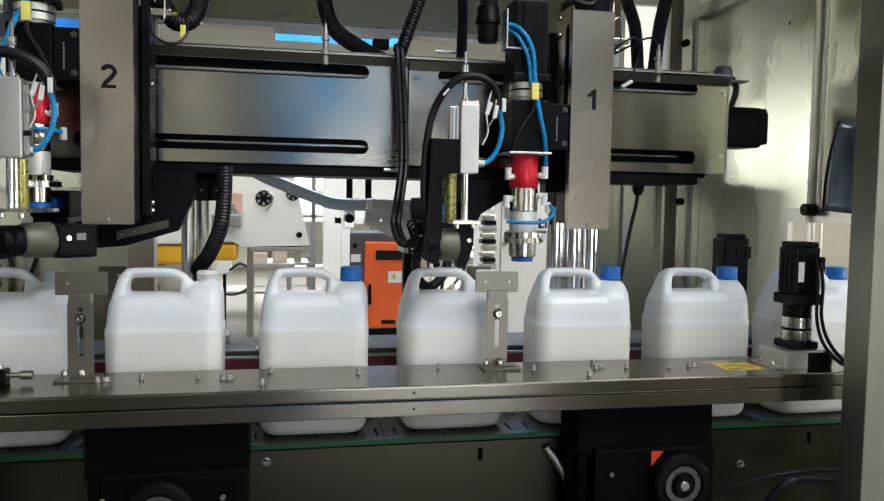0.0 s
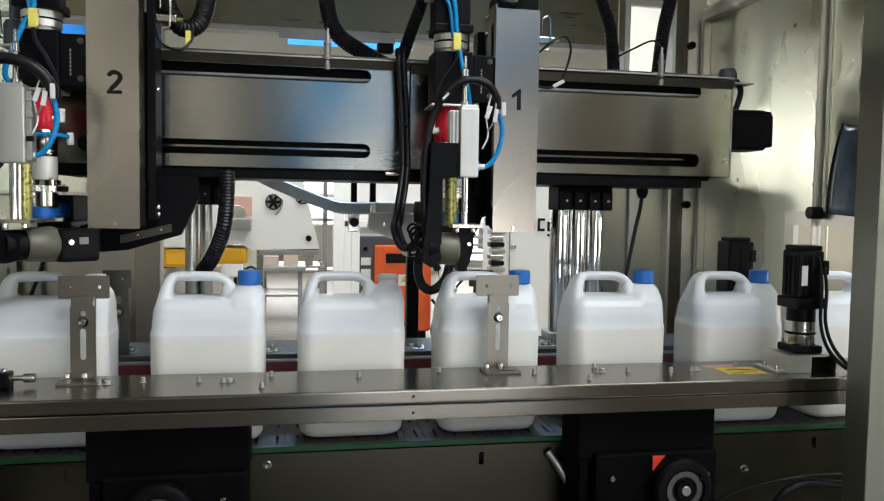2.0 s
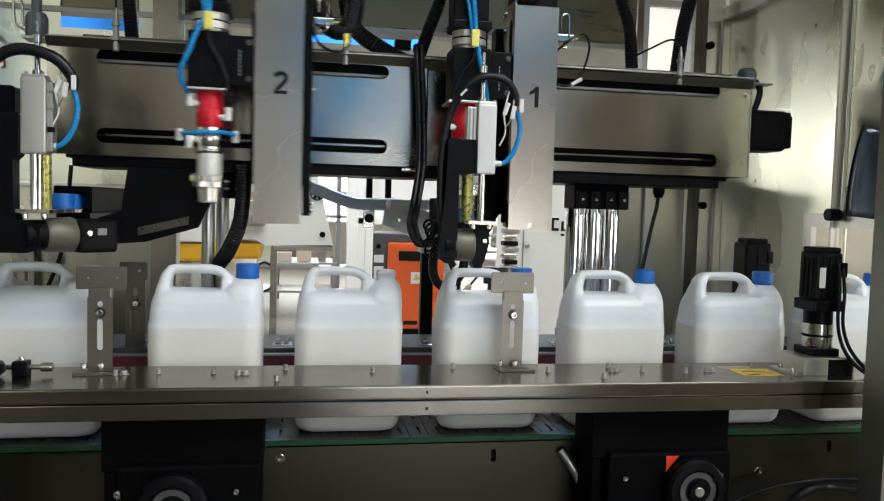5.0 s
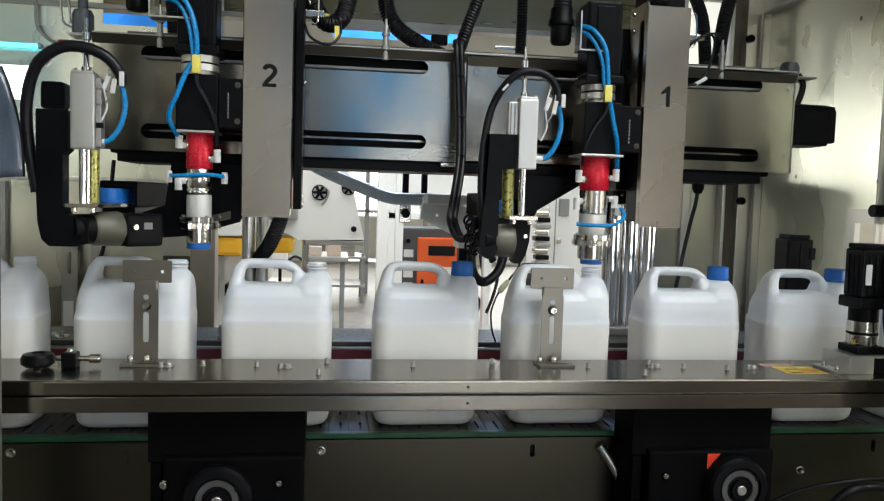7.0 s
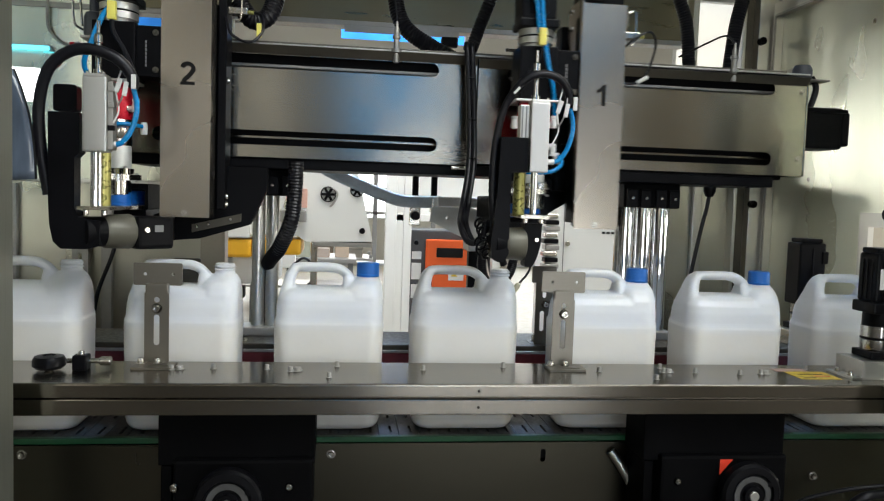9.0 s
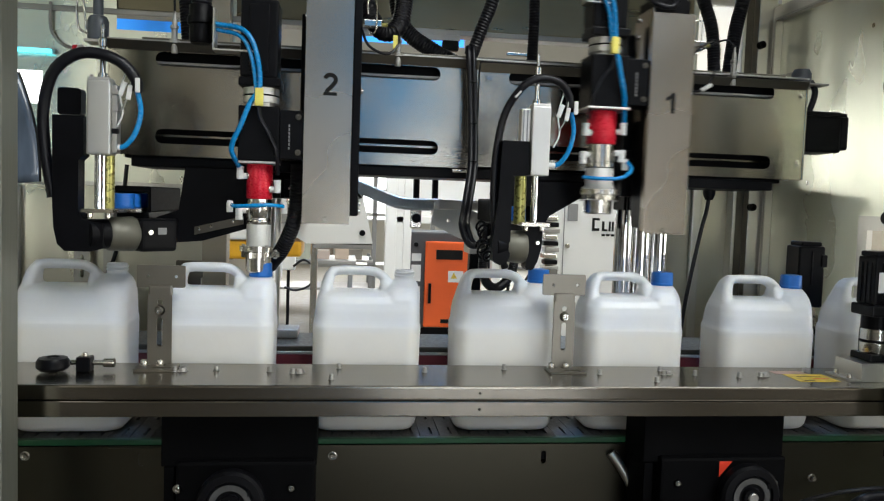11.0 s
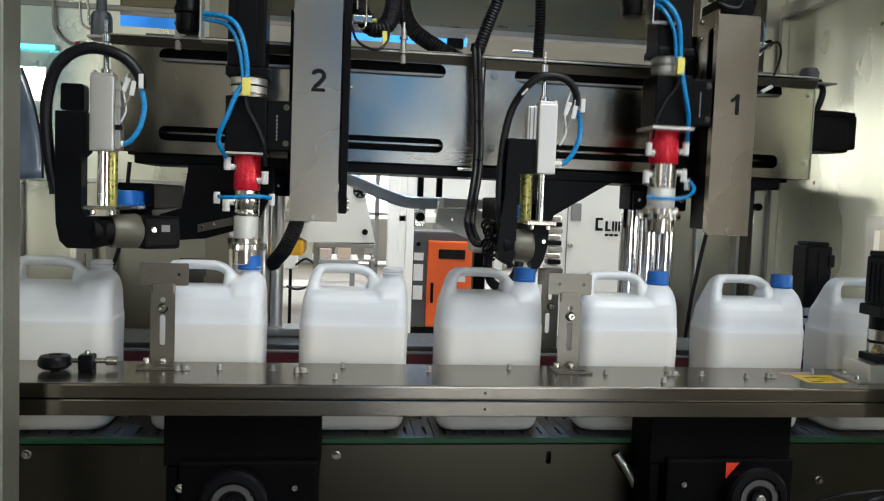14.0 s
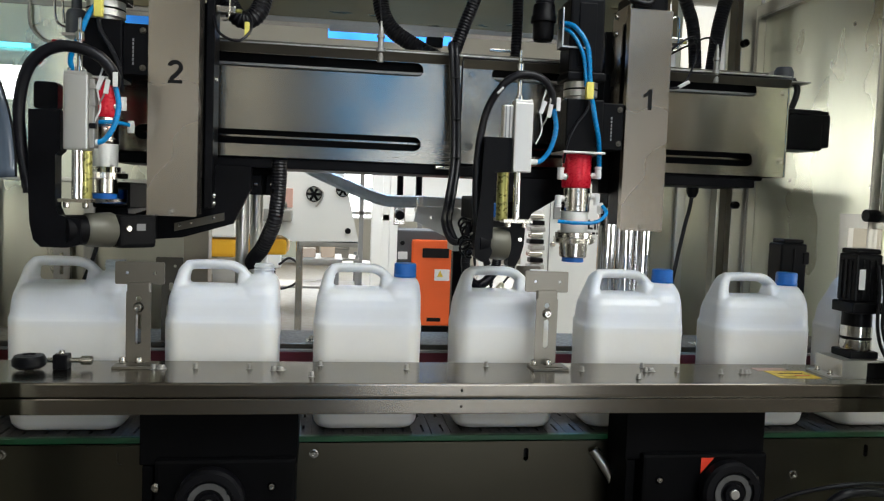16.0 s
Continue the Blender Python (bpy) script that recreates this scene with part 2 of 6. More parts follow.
def hdpe():
    """Milky plastic: soft, slightly see-through, faint cloudy thickness."""
    m, n, l, p = node_mat("milky_plastic")
    tc = n.new("ShaderNodeTexCoord")
    no = n.new("ShaderNodeTexNoise")
    no.inputs["Scale"].default_value, no.inputs["Detail"].default_value = 9, 4
    l.new(tc.outputs["Object"], no.inputs[0])
    r = n.new("ShaderNodeValToRGB")
    r.color_ramp.elements[0].position, r.color_ramp.elements[1].position = 0.35, 0.65
    r.color_ramp.elements[0].color = (0.74, 0.74, 0.725, 1)
    r.color_ramp.elements[1].color = (0.79, 0.79, 0.775, 1)
    l.new(no.outputs[0], r.inputs[0])
    # the contents show through the skin up to the filling line
    sep = n.new("ShaderNodeSeparateXYZ")
    l.new(tc.outputs["Object"], sep.inputs[0])
    fill = n.new("ShaderNodeMapRange")
    fill.inputs[1].default_value, fill.inputs[2].default_value = 0.190, 0.212
    l.new(sep.outputs["Z"], fill.inputs[0])
    tint = n.new("ShaderNodeMix")
    tint.data_type = "RGBA"
    tint.inputs["A"].default_value, tint.inputs["B"].default_value = (0.965, 0.96, 0.95, 1), (0.94, 0.975, 1.05, 1)
    l.new(fill.outputs[0], tint.inputs["Factor"])
    mul = n.new("ShaderNodeVectorMath")
    mul.operation = "MULTIPLY"
    l.new(r.outputs[0], mul.inputs[0])
    l.new(tint.outputs["Result"], mul.inputs[1])
    l.new(mul.outputs[0], p.inputs["Base Color"])
    p.inputs["Roughness"].default_value = 0.30
    p.inputs["Subsurface Weight"].default_value = 0.85
    p.inputs["Subsurface Radius"].default_value = (1.0, 0.95, 0.85)
    p.inputs["Subsurface Scale"].default_value = 0.016
    b = n.new("ShaderNodeBump")
    b.inputs["Strength"].default_value, b.inputs["Distance"].default_value = 0.22, 0.004
    dim = n.new("ShaderNodeTexNoise")
    dim.inputs["Scale"].default_value, dim.inputs["Detail"].default_value = 55, 3
    l.new(tc.outputs["Object"], dim.inputs[0])
    both = n.new("ShaderNodeMath")
    both.operation, both.inputs[1].default_value = "MULTIPLY_ADD", 0.25
    l.new(dim.outputs[0], both.inputs[0])
    l.new(no.outputs[0], both.inputs[2])
    l.new(both.outputs[0], b.inputs["Height"])
    # moulded crease round the body
    off = n.new("ShaderNodeMath")
    off.operation, off.inputs[1].default_value = "SUBTRACT", 0.2085
    l.new(sep.outputs["Z"], off.inputs[0])
    size = n.new("ShaderNodeMath")
    size.operation = "ABSOLUTE"
    l.new(off.outputs[0], size.inputs[0])
    dip = n.new("ShaderNodeMapRange")
    dip.interpolation_type = "SMOOTHSTEP"
    dip.inputs[1].default_value, dip.inputs[2].default_value = 0.0, 0.006
    l.new(size.outputs[0], dip.inputs[0])
    c = n.new("ShaderNodeBump")
    c.inputs["Strength"].default_value, c.inputs["Distance"].default_value = 0.25, 0.003
    l.new(dip.outputs[0], c.inputs["Height"])
    l.new(b.outputs[0], c.inputs["Normal"])
    l.new(c.outputs[0], p.inputs["Normal"])
    return m


MILKY = hdpe()

# ---------------------------------------------------------------- mesh helpers


def part(name, bm, material, parent=None, label="", smooth=False):
    """Links a bmesh as one mesh object, under a thing or a part."""
    me = bpy.data.meshes.new(name)
    bmesh.ops.recalc_face_normals(bm, faces=bm.faces)
    for f in bm.faces:
        f.smooth = smooth
    bm.to_mesh(me)
    bm.free()
    if smooth:
        me.set_sharp_from_angle(angle=radians(38))
    me.materials.append(material)
    ob = new(name, me)
    if parent:
        ob.parent = parent
    if label:
        ob["label"] = label
    return ob


def thing(name, label, category, m=None, group="", kind=""):
    ob = new(name)
    ob.empty_display_size = 0.05
    if m is not None:
        ob.matrix_world = m
    return tagged(ob, label, category, group, kind)


def box(x0, x1, y0, y1, z0, z1, bevel=0.0, seg=2, bm=None):
    own = bmesh.new()
    m = Matrix.Translation(((x0 + x1) / 2, (y0 + y1) / 2, (z0 + z1) / 2)) @ Matrix.Diagonal((abs(x1 - x0), abs(y1 - y0), abs(z1 - z0), 1))
    bmesh.ops.create_cube(own, size=1, matrix=m)
    if bevel:
        bmesh.ops.bevel(own, geom=own.edges[:], offset=bevel, segments=seg, profile=0.6, affect="EDGES")
    return joined(bm, own)


def joined(bm, own):
    if bm is None:
        return own
    me = bpy.data.meshes.new("tmp")
    own.to_mesh(me)
    own.free()
    bm.from_mesh(me)
    bpy.data.meshes.remove(me)
    return bm


AXES = {"x": Matrix.Rotation(radians(90), 4, "Y"), "y": Matrix.Rotation(radians(-90), 4, "X"), "z": Matrix.Identity(4)}


def lathe(profile, at=(0, 0, 0), axis="z", seg=32, bm=None):
    """Turns a profile of (radius, height) about an axis through at."""
    own = bmesh.new()
    m = Matrix.Translation(at) @ AXES[axis]
    rings = []
    for r, h in profile:
        if r < 1e-6:
            rings.append([own.verts.new(m @ Vector((0, 0, h)))])
        else:
            rings.append([own.verts.new(m @ Vector((r * math.cos(2 * math.pi * i / seg), r * math.sin(2 * math.pi * i / seg), h))) for i in range(seg)])
    for a, b in zip(rings, rings[1:]):
        for i in range(seg):
            j = (i + 1) % seg
            if len(a) == 1 and len(b) == 1:
                continue
            if len(a) == 1:
                own.faces.new((a[0], b[i], b[j]))
            elif len(b) == 1:
                own.faces.new((a[i], a[j], b[0]))
            else:
                own.faces.new((a[i], a[j], b[j], b[i]))
    return joined(bm, own)


def rod(r, h0, h1, at=(0, 0, 0), axis="z", c=0.0012, seg=24, bm=None):
    """A cylinder with small chamfers, from h0 to h1 along its axis."""
    c = min(c, r * 0.4, abs(h1 - h0) * 0.4)
    return lathe([(0, h0), (r - c, h0), (r, h0 + c), (r, h1 - c), (r - c, h1), (0, h1)], at, axis, seg, bm)


def spline(points, n=10):
    """A smooth line through the points."""
    p = [Vector(q) for q in points]
    p = [p[0] * 2 - p[1]] + p + [p[-1] * 2 - p[-2]]
    out = []
    for a, b, c, d in zip(p, p[1:], p[2:], p[3:]):
        for i in range(n):
            t = i / n
            out.append(0.5 * ((2 * b) + (c - a) * t + (2 * a - 5 * b + 4 * c - d) * t * t + (3 * b - a - 3 * c + d) * t ** 3))
    out.append(p[-2])
    return out


def hose(points, r, seg=12, n=10, ribs=0.0, pitch=0.006, flat=1.0, bm=None):
    """A round hose along a smooth line; ribs: the depth of its corrugation."""
    line = spline(points, n)
    if ribs:
        fine, left = [], 0.0
        for a, b in zip(line, line[1:]):
            d = (b - a).length
            while left < d:
                fine.append(a.lerp(b, left / d))
                left += pitch / 2
            left -= d
        line = fine
    own = bmesh.new()
    up = Vector((0.13, 0.21, 0.97))
    rings = []
    for i, q in enumerate(line):
        d = (line[min(i + 1, len(line) - 1)] - line[max(i - 1, 0)]).normalized()
        side = d.cross(up)
        if side.length < 1e-3:
            side = d.cross(Vector((1, 0, 0)))
        side.normalize()
        up = side.cross(d).normalized()
        rad = r - (ribs if i % 2 else 0)
        rings.append([own.verts.new(q + rad * (math.cos(2 * math.pi * k / seg) * side + flat * math.sin(2 * math.pi * k / seg) * up)) for k in range(seg)])
    for a, b in zip(rings, rings[1:]):
        for k in range(seg):
            own.faces.new((a[k], a[(k + 1) % seg], b[(k + 1) % seg], b[k]))
    own.faces.new(rings[0][::-1])
    own.faces.new(rings[-1])
    return joined(bm, own)


def slot(cx, cz, w, h, seg=8):
    """The outline of a slot with round ends."""
    r = min(w, h) / 2
    pts = []
    for k in range(2 * seg + 2):
        if w >= h:
            a = -math.pi / 2 + math.pi * (k if k <= seg else k - 1) / seg
            pts.append((cx + (w / 2 - r) * (1 if k <= seg else -1) + r * math.cos(a), cz + r * math.sin(a)))
        else:
            a = math.pi * (k if k <= seg else k - 1) / seg
            pts.append((cx + r * math.cos(a), cz + (h / 2 - r) * (1 if k <= seg else -1) + r * math.sin(a)))
    return pts


def rect(x0, x1, z0, z1, r=0.0, seg=4):
    if not r:
        return [(x0, z0), (x1, z0), (x1, z1), (x0, z1)]
    pts = []
    for cx, cz, a0 in ((x1 - r, z0 + r, -90), (x1 - r, z1 - r, 0), (x0 + r, z1 - r, 90), (x0 + r, z0 + r, 180)):
        pts += [(cx + r * math.cos(radians(a0 + 90 * k / seg)), cz + r * math.sin(radians(a0 + 90 * k / seg))) for k in range(seg + 1)]
    return pts


def plate(outer, holes, y0, y1, to=None, bm=None):
    """A flat plate cut from an outline in x and z, with holes through it, from y0 to y1; to: a matrix laid over it."""
    own = bmesh.new()
    for loop in (outer, *holes):
        vs = [own.verts.new((x, y0, z)) for x, z in loop]
        for a, b in zip(vs, vs[1:] + vs[:1]):
            own.edges.new((a, b))
    bmesh.ops.triangle_fill(own, use_beauty=True, use_dissolve=False, edges=own.edges[:])
    got = bmesh.ops.extrude_face_region(own, geom=own.faces[:])
    bmesh.ops.translate(own, verts=[v for v in got["geom"] if isinstance(v, bmesh.types.BMVert)], vec=(0, y1 - y0, 0))
    if to is not None:
        own.transform(to)
    return joined(bm, own)


def bolt_mesh(r=0.006, h=0.006, axis="z", washer=True):
    """A socket screw on a washer, its foot at the origin."""
    bm = bmesh.new()
    if washer:
        rod(r * 1.5, 0, 0.0015, axis=axis, seg=16, bm=bm)
    lathe([(r, 0.001), (r, h * 0.85), (r * 0.88, h), (r * 0.5, h), (r * 0.5, h * 0.5), (0, h * 0.5)], axis=axis, seg=14, bm=bm)
    return bm


BOLTS = {}


def bolt(parent, at, r=0.006, h=0.006, axis="z", name="bolt", mat=None):
    key = (r, h, axis, mat.name if mat else "")
    if key not in BOLTS:
        ob = part(name, bolt_mesh(r, h, axis), mat or CHROME, parent, smooth=True)
        BOLTS[key] = ob.data
    else:
        ob = new(name, BOLTS[key])
        ob.parent = parent
    ob.location = at
    return ob


def digit_two(cx, cz):
    """A sans-serif 2, a bent stroke on a flat foot, about 4 cm high."""
    line = [(0.0100 * math.cos(radians(a)), 0.0095 + 0.0092 * math.sin(radians(a))) for a in range(168, -31, -14)]
    line += [(0.0055, 0.0010), (0.0010, -0.0045), (-0.0045, -0.0095), (-0.0075, -0.0140)]
    left, right = [], []
    for k, (x, z) in enumerate(line):
        (x0, z0), (x1, z1) = line[max(k - 1, 0)], line[min(k + 1, len(line) - 1)]
        d = math.hypot(x1 - x0, z1 - z0)
        nx, nz = -(z1 - z0) / d * 0.0039, (x1 - x0) / d * 0.0039
        left.append((cx + x + nx, cz + z + nz))
        right.append((cx + x - nx, cz + z - nz))
    bm = plate(left + right[::-1], [], -0.0388, -0.0381)
    return box(cx - 0.0128, cx + 0.0128, -0.0388, -0.0381, cz - 0.0200, cz - 0.0138, bm=bm)


# ---------------------------------------------------------------- the hall


def hall():
    # Front floor, out of view; its dark colour keeps reflections in the steel dim.
    tagged(part("floor", box(-11, 9, -6.6, 0.9, -0.2, 0.0), FLOOR), "unseen front floor, darkened for the rail's dark reflections", "floor", kind="structure")
    tagged(part("floor", box(-11, 9, 0.9, 14.2, -0.2, 0.001), EPOXY), "pale beige epoxy factory floor with a shine", "floor", kind="structure")
    flat = Matrix.Diagonal((1, 1, -1, 1))
    ce = plate([(-11, 0.9), (9, 0.9), (9, 14.2), (-11, 14.2)], [[(-3.6, 1.15), (3.6, 1.15), (3.6, 5.0), (-3.6, 5.0)]], 0, 0.12, pose(0, 0, 5.7, 90, 0, 0) @ flat)
    tagged(part("ceiling", ce, ROOF), "grey steel sheet factory roof with a skylight opening", "ceiling", kind="structure")
    # Unseen low ceiling, added to bring the overhead lamp close to the jugs.
    low = plate([(-11, -6.6), (9, -6.6), (9, 0.9), (-11, 0.9)], [[(-0.3, -3.2), (3.5, -3.2), (3.5, -1.2), (-0.3, -1.2)]], 0, 0.12, pose(0, 0, 4.0, 90, 0, 0) @ flat)
    tagged(part("ceiling", low, ROOF), "unseen lower ceiling added with an opening for a fill lamp", "ceiling", kind="structure")
    tagged(part("wall_step", box(-11, 9, 0.9, 1.0, 4.13, 5.7), WALLP), "unseen wall closing the step between the two ceilings", "wall", kind="structure")
    rear = plate([(-11, 0), (9, 0), (9, 5.7), (-11, 5.7)], [rect(-3.6, -1.4, 0.9, 2.7), rect(-0.9, 1.6, 0.9, 2.7), rect(2.7, 4.2, 0.2, 3.0), rect(6.45, 8.75, 0.2, 5.6), rect(-10.0, -8.6, 2.35, 3.1), rect(-6.75, -5.7, 2.9, 3.75), rect(-0.35, 2.1, 4.40, 4.80), rect(-4.8, -2.7, 3.95, 5.6)], 13.9, 14.1)
    tagged(part("wall_rear", rear, WALLP), "cream painted hall wall with tall bright windows", "wall", kind="structure")
    # Unseen wall; the low opening and the outer ones are added for fill lamps.
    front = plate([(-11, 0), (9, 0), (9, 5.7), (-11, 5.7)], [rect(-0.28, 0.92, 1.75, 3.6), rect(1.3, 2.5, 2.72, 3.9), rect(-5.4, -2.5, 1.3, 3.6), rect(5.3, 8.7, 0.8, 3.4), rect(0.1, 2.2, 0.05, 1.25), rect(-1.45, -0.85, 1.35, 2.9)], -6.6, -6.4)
    tagged(part("wall_front", front, DIMWALL), "unseen tan front wall with blue windows and added fill openings", "wall", kind="structure")
    tagged(part("wall_west", plate([(-6.6, 0), (14.2, 0), (14.2, 5.7), (-6.6, 5.7)], [rect(9.6, 13.0, 1.2, 2.2)], 11.0, 11.2, pose(0, 0, 0, 0, 0, 90)), WALLP), "cream painted side wall of the hall", "wall", kind="structure")
    tagged(part("wall_east", plate([(-6.6, 0), (14.2, 0), (14.2, 5.7), (-6.6, 5.7)], [rect(-4.4, -0.8, 0.6, 1.95)], -9.2, -9.0, pose(0, 0, 0, 0, 0, 90)), WALLP), "cream painted side wall with an opening added for fill light", "wall", kind="structure")
    tagged(part("backdrop", box(-12, 10, 15.5, 15.6, -1, 7), DAY), "overexposed daylight outside the rear windows", "daylight", kind="structure")
    tagged(part("backdrop", box(5.6, 9.4, 14.7, 14.8, 3.6, 6.4), HAZE), "hazy cream daylight outside the tall window", "daylight", kind="structure")
    # Added blue glow standing in for a reflection on the upper left sheet.
    tagged(part("backdrop", box(-5.3, -2.2, 14.9, 15.0, 3.6, 6.2), DEEPBLUE), "deep blue glow for the sheen on the upper left sheet", "daylight", kind="structure")
    tagged(part("backdrop", box(-0.9, 3.1, 14.9, 15.0, 3.3, 5.0), SKYBLUE), "blue sky outside the high rear window", "daylight", kind="structure")
    tagged(part("backdrop", box(-0.60, 3.1, -8.1, -8.0, -1, 7), DAYBLUE), "blue daylight outside the front windows", "daylight", kind="structure")
    # Pale glows added behind unseen openings; the left one brightens the steel panels.
    tagged(part("backdrop", box(3.15, 10, -8.1, -8.0, -1, 7), HAZE), "pale glow added behind the right front opening", "daylight", kind="structure")
    tagged(part("backdrop", box(-12, -0.65, -8.1, -8.0, -1, 7), HAZE), "pale glow added behind the left front openings", "daylight", kind="structure")
    tagged(part("backdrop", box(-12.3, -12.2, 6, 15.4, -1, 7), DAY), "overexposed daylight outside the side window", "daylight", kind="structure")
    tagged(part("backdrop", box(10.4, 10.5, -6.5, 1.5, -1, 5), HAZE), "pale glow added behind the side opening", "daylight", kind="structure")
    for n, (x0, x1, z0, z1, y) in enumerate(((-3.6, -1.4, 0.9, 2.7, 13.88), (-0.9, 1.6, 0.9, 2.7, 13.88), (2.7, 4.2, 0.2, 3.0, 13.88), (6.45, 8.75, 0.2, 5.6, 13.88), (-10.0, -8.6, 2.35, 3.1, 13.88)), 1):
        w = thing("window_%d" % n, "tall white-framed factory window with bright panes", "window", kind="structure")
        for i in range(4) if z1 < 5 else (0, 3):
            x = x0 + (x1 - x0) * i / 3
            part("window_frame", box(x - 0.04, x + 0.04, y, y + 0.1, z0, z1, 0.006), WHITE, w)
        for i in range(4) if z1 < 5 else (0, 3):
            z = z0 + (z1 - z0) * i / 3
            part("window_frame", box(x0, x1, y + 0.02, y + 0.08, z - 0.035, z + 0.035, 0.006), WHITE, w)


hall()

# ---------------------------------------------------------------- the machine's enclosure


def enclosure():
    e = thing("machine_enclosure", "stainless steel machine enclosure with open front and bolted sheet panels", "enclosure")
    # rear frame
    for x0, x1, mat in ((-0.612, -0.548, TAN), (0.934, 0.990, FRAME), (0.886, 0.897, FRAME)):
        part("rear_post", box(x0, x1, 0.60, 0.66, 0, 2.3, 0.003), mat, e)
    part("rear_panel", box(0.64, 0.886, 0.635, 0.638, 0.0, 1.42), BACKSHEET, e)
    # Solid dark strip stands in for the dark gap between the posts.
    part("post_gap", box(0.897, 0.934, 0.628, 0.655, 0, 2.3), DARKST, e)
    part("panel_rib", box(0.772, 0.80, 0.618, 0.634, 0.0, 1.42, 0.004), FRAME, e)
    part("rear_panel", box(-1.25, -0.612, 0.652, 0.656, 0, 1.35), BACKSHEET, e, "darker rear sheet")
    part("rear_panel", plate(rect(-1.25, -0.54, 1.353, 2.2), [rect(-1.20, -1.035, 1.555, 1.643), rect(-0.850, -0.655, 1.762, 1.95)], 0.652, 0.656), SHEET, e)
    part("panel_seam", box(-1.25, -0.612, 0.640, 0.651, 1.345, 1.358, 0.003), FRAME, e)
    for x in (-0.86, -1.10):
        part("panel_rib", box(x - 0.014, x + 0.014, 0.630, 0.651, 0.0, 1.34, 0.004), DULL, e)
    part("slot_plate", plate(rect(-0.945, -0.905, 0.90, 1.20, 0.003), [slot(-0.925, 1.13, 0.010, 0.06)], 0.622, 0.626), DULL, e)
    part("paper_label", box(-0.939, -0.914, 0.619, 0.6215, 0.955, 1.028), WHITEP, e, "blank white paper label")
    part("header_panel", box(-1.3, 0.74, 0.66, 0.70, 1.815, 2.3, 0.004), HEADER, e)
    part("header_lip", box(-1.3, 0.74, 0.645, 0.70, 1.80, 1.815, 0.003), DULL, e)
    part("roof_panel", box(-1.3, 1.05, -0.40, 0.70, 2.30, 2.32), SHEET, e)
    # side walls; the conveyor runs through their openings
    to = pose(0, 0, 0, 0, 0, 90)
    part("side_panel", plate(rect(0.052, 0.60, 0.0, 2.3), [[(x, z) for x, z in rect(0.0525, 0.185, 0.80, 1.332)]], -1.004, -1.0, to), SHEET, e)
    part("side_panel", plate(rect(-0.34, 0.05, 0.0, 2.3), [[(x, z) for x, z in rect(-0.16, 0.0495, 0.80, 1.332)]], -1.006, -1.002, to), SHEET, e)
    part("opening_frame", plate(rect(-0.19, 0.180, 0.78, 1.336), [rect(-0.165, 0.147, 0.79, 1.303)], -0.999, -0.985, to), FRAME, e)
    part("seam_strip", box(0.994, 0.9995, 0.054, 0.059, 1.345, 2.3, 0.001), FRAME, e, "bright seam strip")
    part("side_panel", plate(rect(-0.34, 0.60, 0.0, 2.3), [rect(-0.16, 0.185, 0.80, 1.332)], 1.25, 1.254, to), SHEET, e)
    part("door_frame", plate(rect(0.066, 0.615, 0.3, 1.925, 0.006), [rect(0.067, 0.585, 0.301, 1.888, 0.006)], -0.999, -0.978, to), FRAME, e)
    part("door_gasket", plate(rect(0.066, 0.589, 0.31, 1.892, 0.006), [rect(0.067, 0.583, 0.311, 1.886, 0.006)], -0.977, -0.974, to), DULL, e)
    part("header_end", box(0.742, 0.760, 0.615, 0.66, 1.64, 2.3, 0.003), FRAME, e)
    # Added sheet that hides the bright hall and gives the opening its brown inside.
    part("opening_backing", box(1.01, 2.3, 0.212, 0.216, 0.55, 1.5), TAN, e, "brown sheet added behind the conveyor opening")
    part("latch_plate", box(0.990, 0.9995, 0.49, 0.56, 1.66, 1.73, 0.003), FRAME, e)
    # front posts with door knobs
    for x0, x1, knob in ((-0.81, -0.724, -0.752), (0.790, 0.832, 0.858)):
        part("front_post", box(x0, x1, -0.36, -0.30, 0, 2.3, 0.003), POST, e)
        part("door_pin", rod(0.016, 0, 0.022, (knob, -0.362 - 0.02, 1.268 if x0 < 0 else 1.296), "y"), BLACKP, e, smooth=True)
        part("pin_screw", rod(0.007, -0.004, 0.004, (knob, -0.384, 1.268 if x0 < 0 else 1.296), "y"), CHROME, e, smooth=True)
    part("post_cover", box(0.874, 0.99, -0.345, -0.325, 0, 2.3, 0.002), ACRYL, e, "green-edged clear acrylic door").visible_shadow = False
    part("post_cover", box(-0.93, -0.803, -0.345, -0.325, 0, 2.3, 0.002), ACRYL, e, "green-edged clear acrylic door").visible_shadow = False
    part("door_edge", box(0.8345, 0.872, -0.352, -0.31, 0, 2.3, 0.003), POST, e)
    for z in (1.35, 1.815):
        part("door_pin", rod(0.011, 0, 0.018, (0.938, 0.578, z), "y"), BLACKP, e, smooth=True)
        bolt(e, (0.938, 0.578, z), 0.005, 0.004, "y")
    for y, z in ((0.195, 1.79), (0.09, 1.79), (0.10, 1.40), (0.42, 1.42)):
        bolt(e, (0.9995, y, z), 0.004, 0.003, "x")
    # inner clip on the rear post and the upper bright gap
    part("knob", rod(0.014, -0.03, 0.0, (0.985, 0.052, 1.333), "x"), BLACKP, e, "black round door knob", True)
    return e


enclosure()


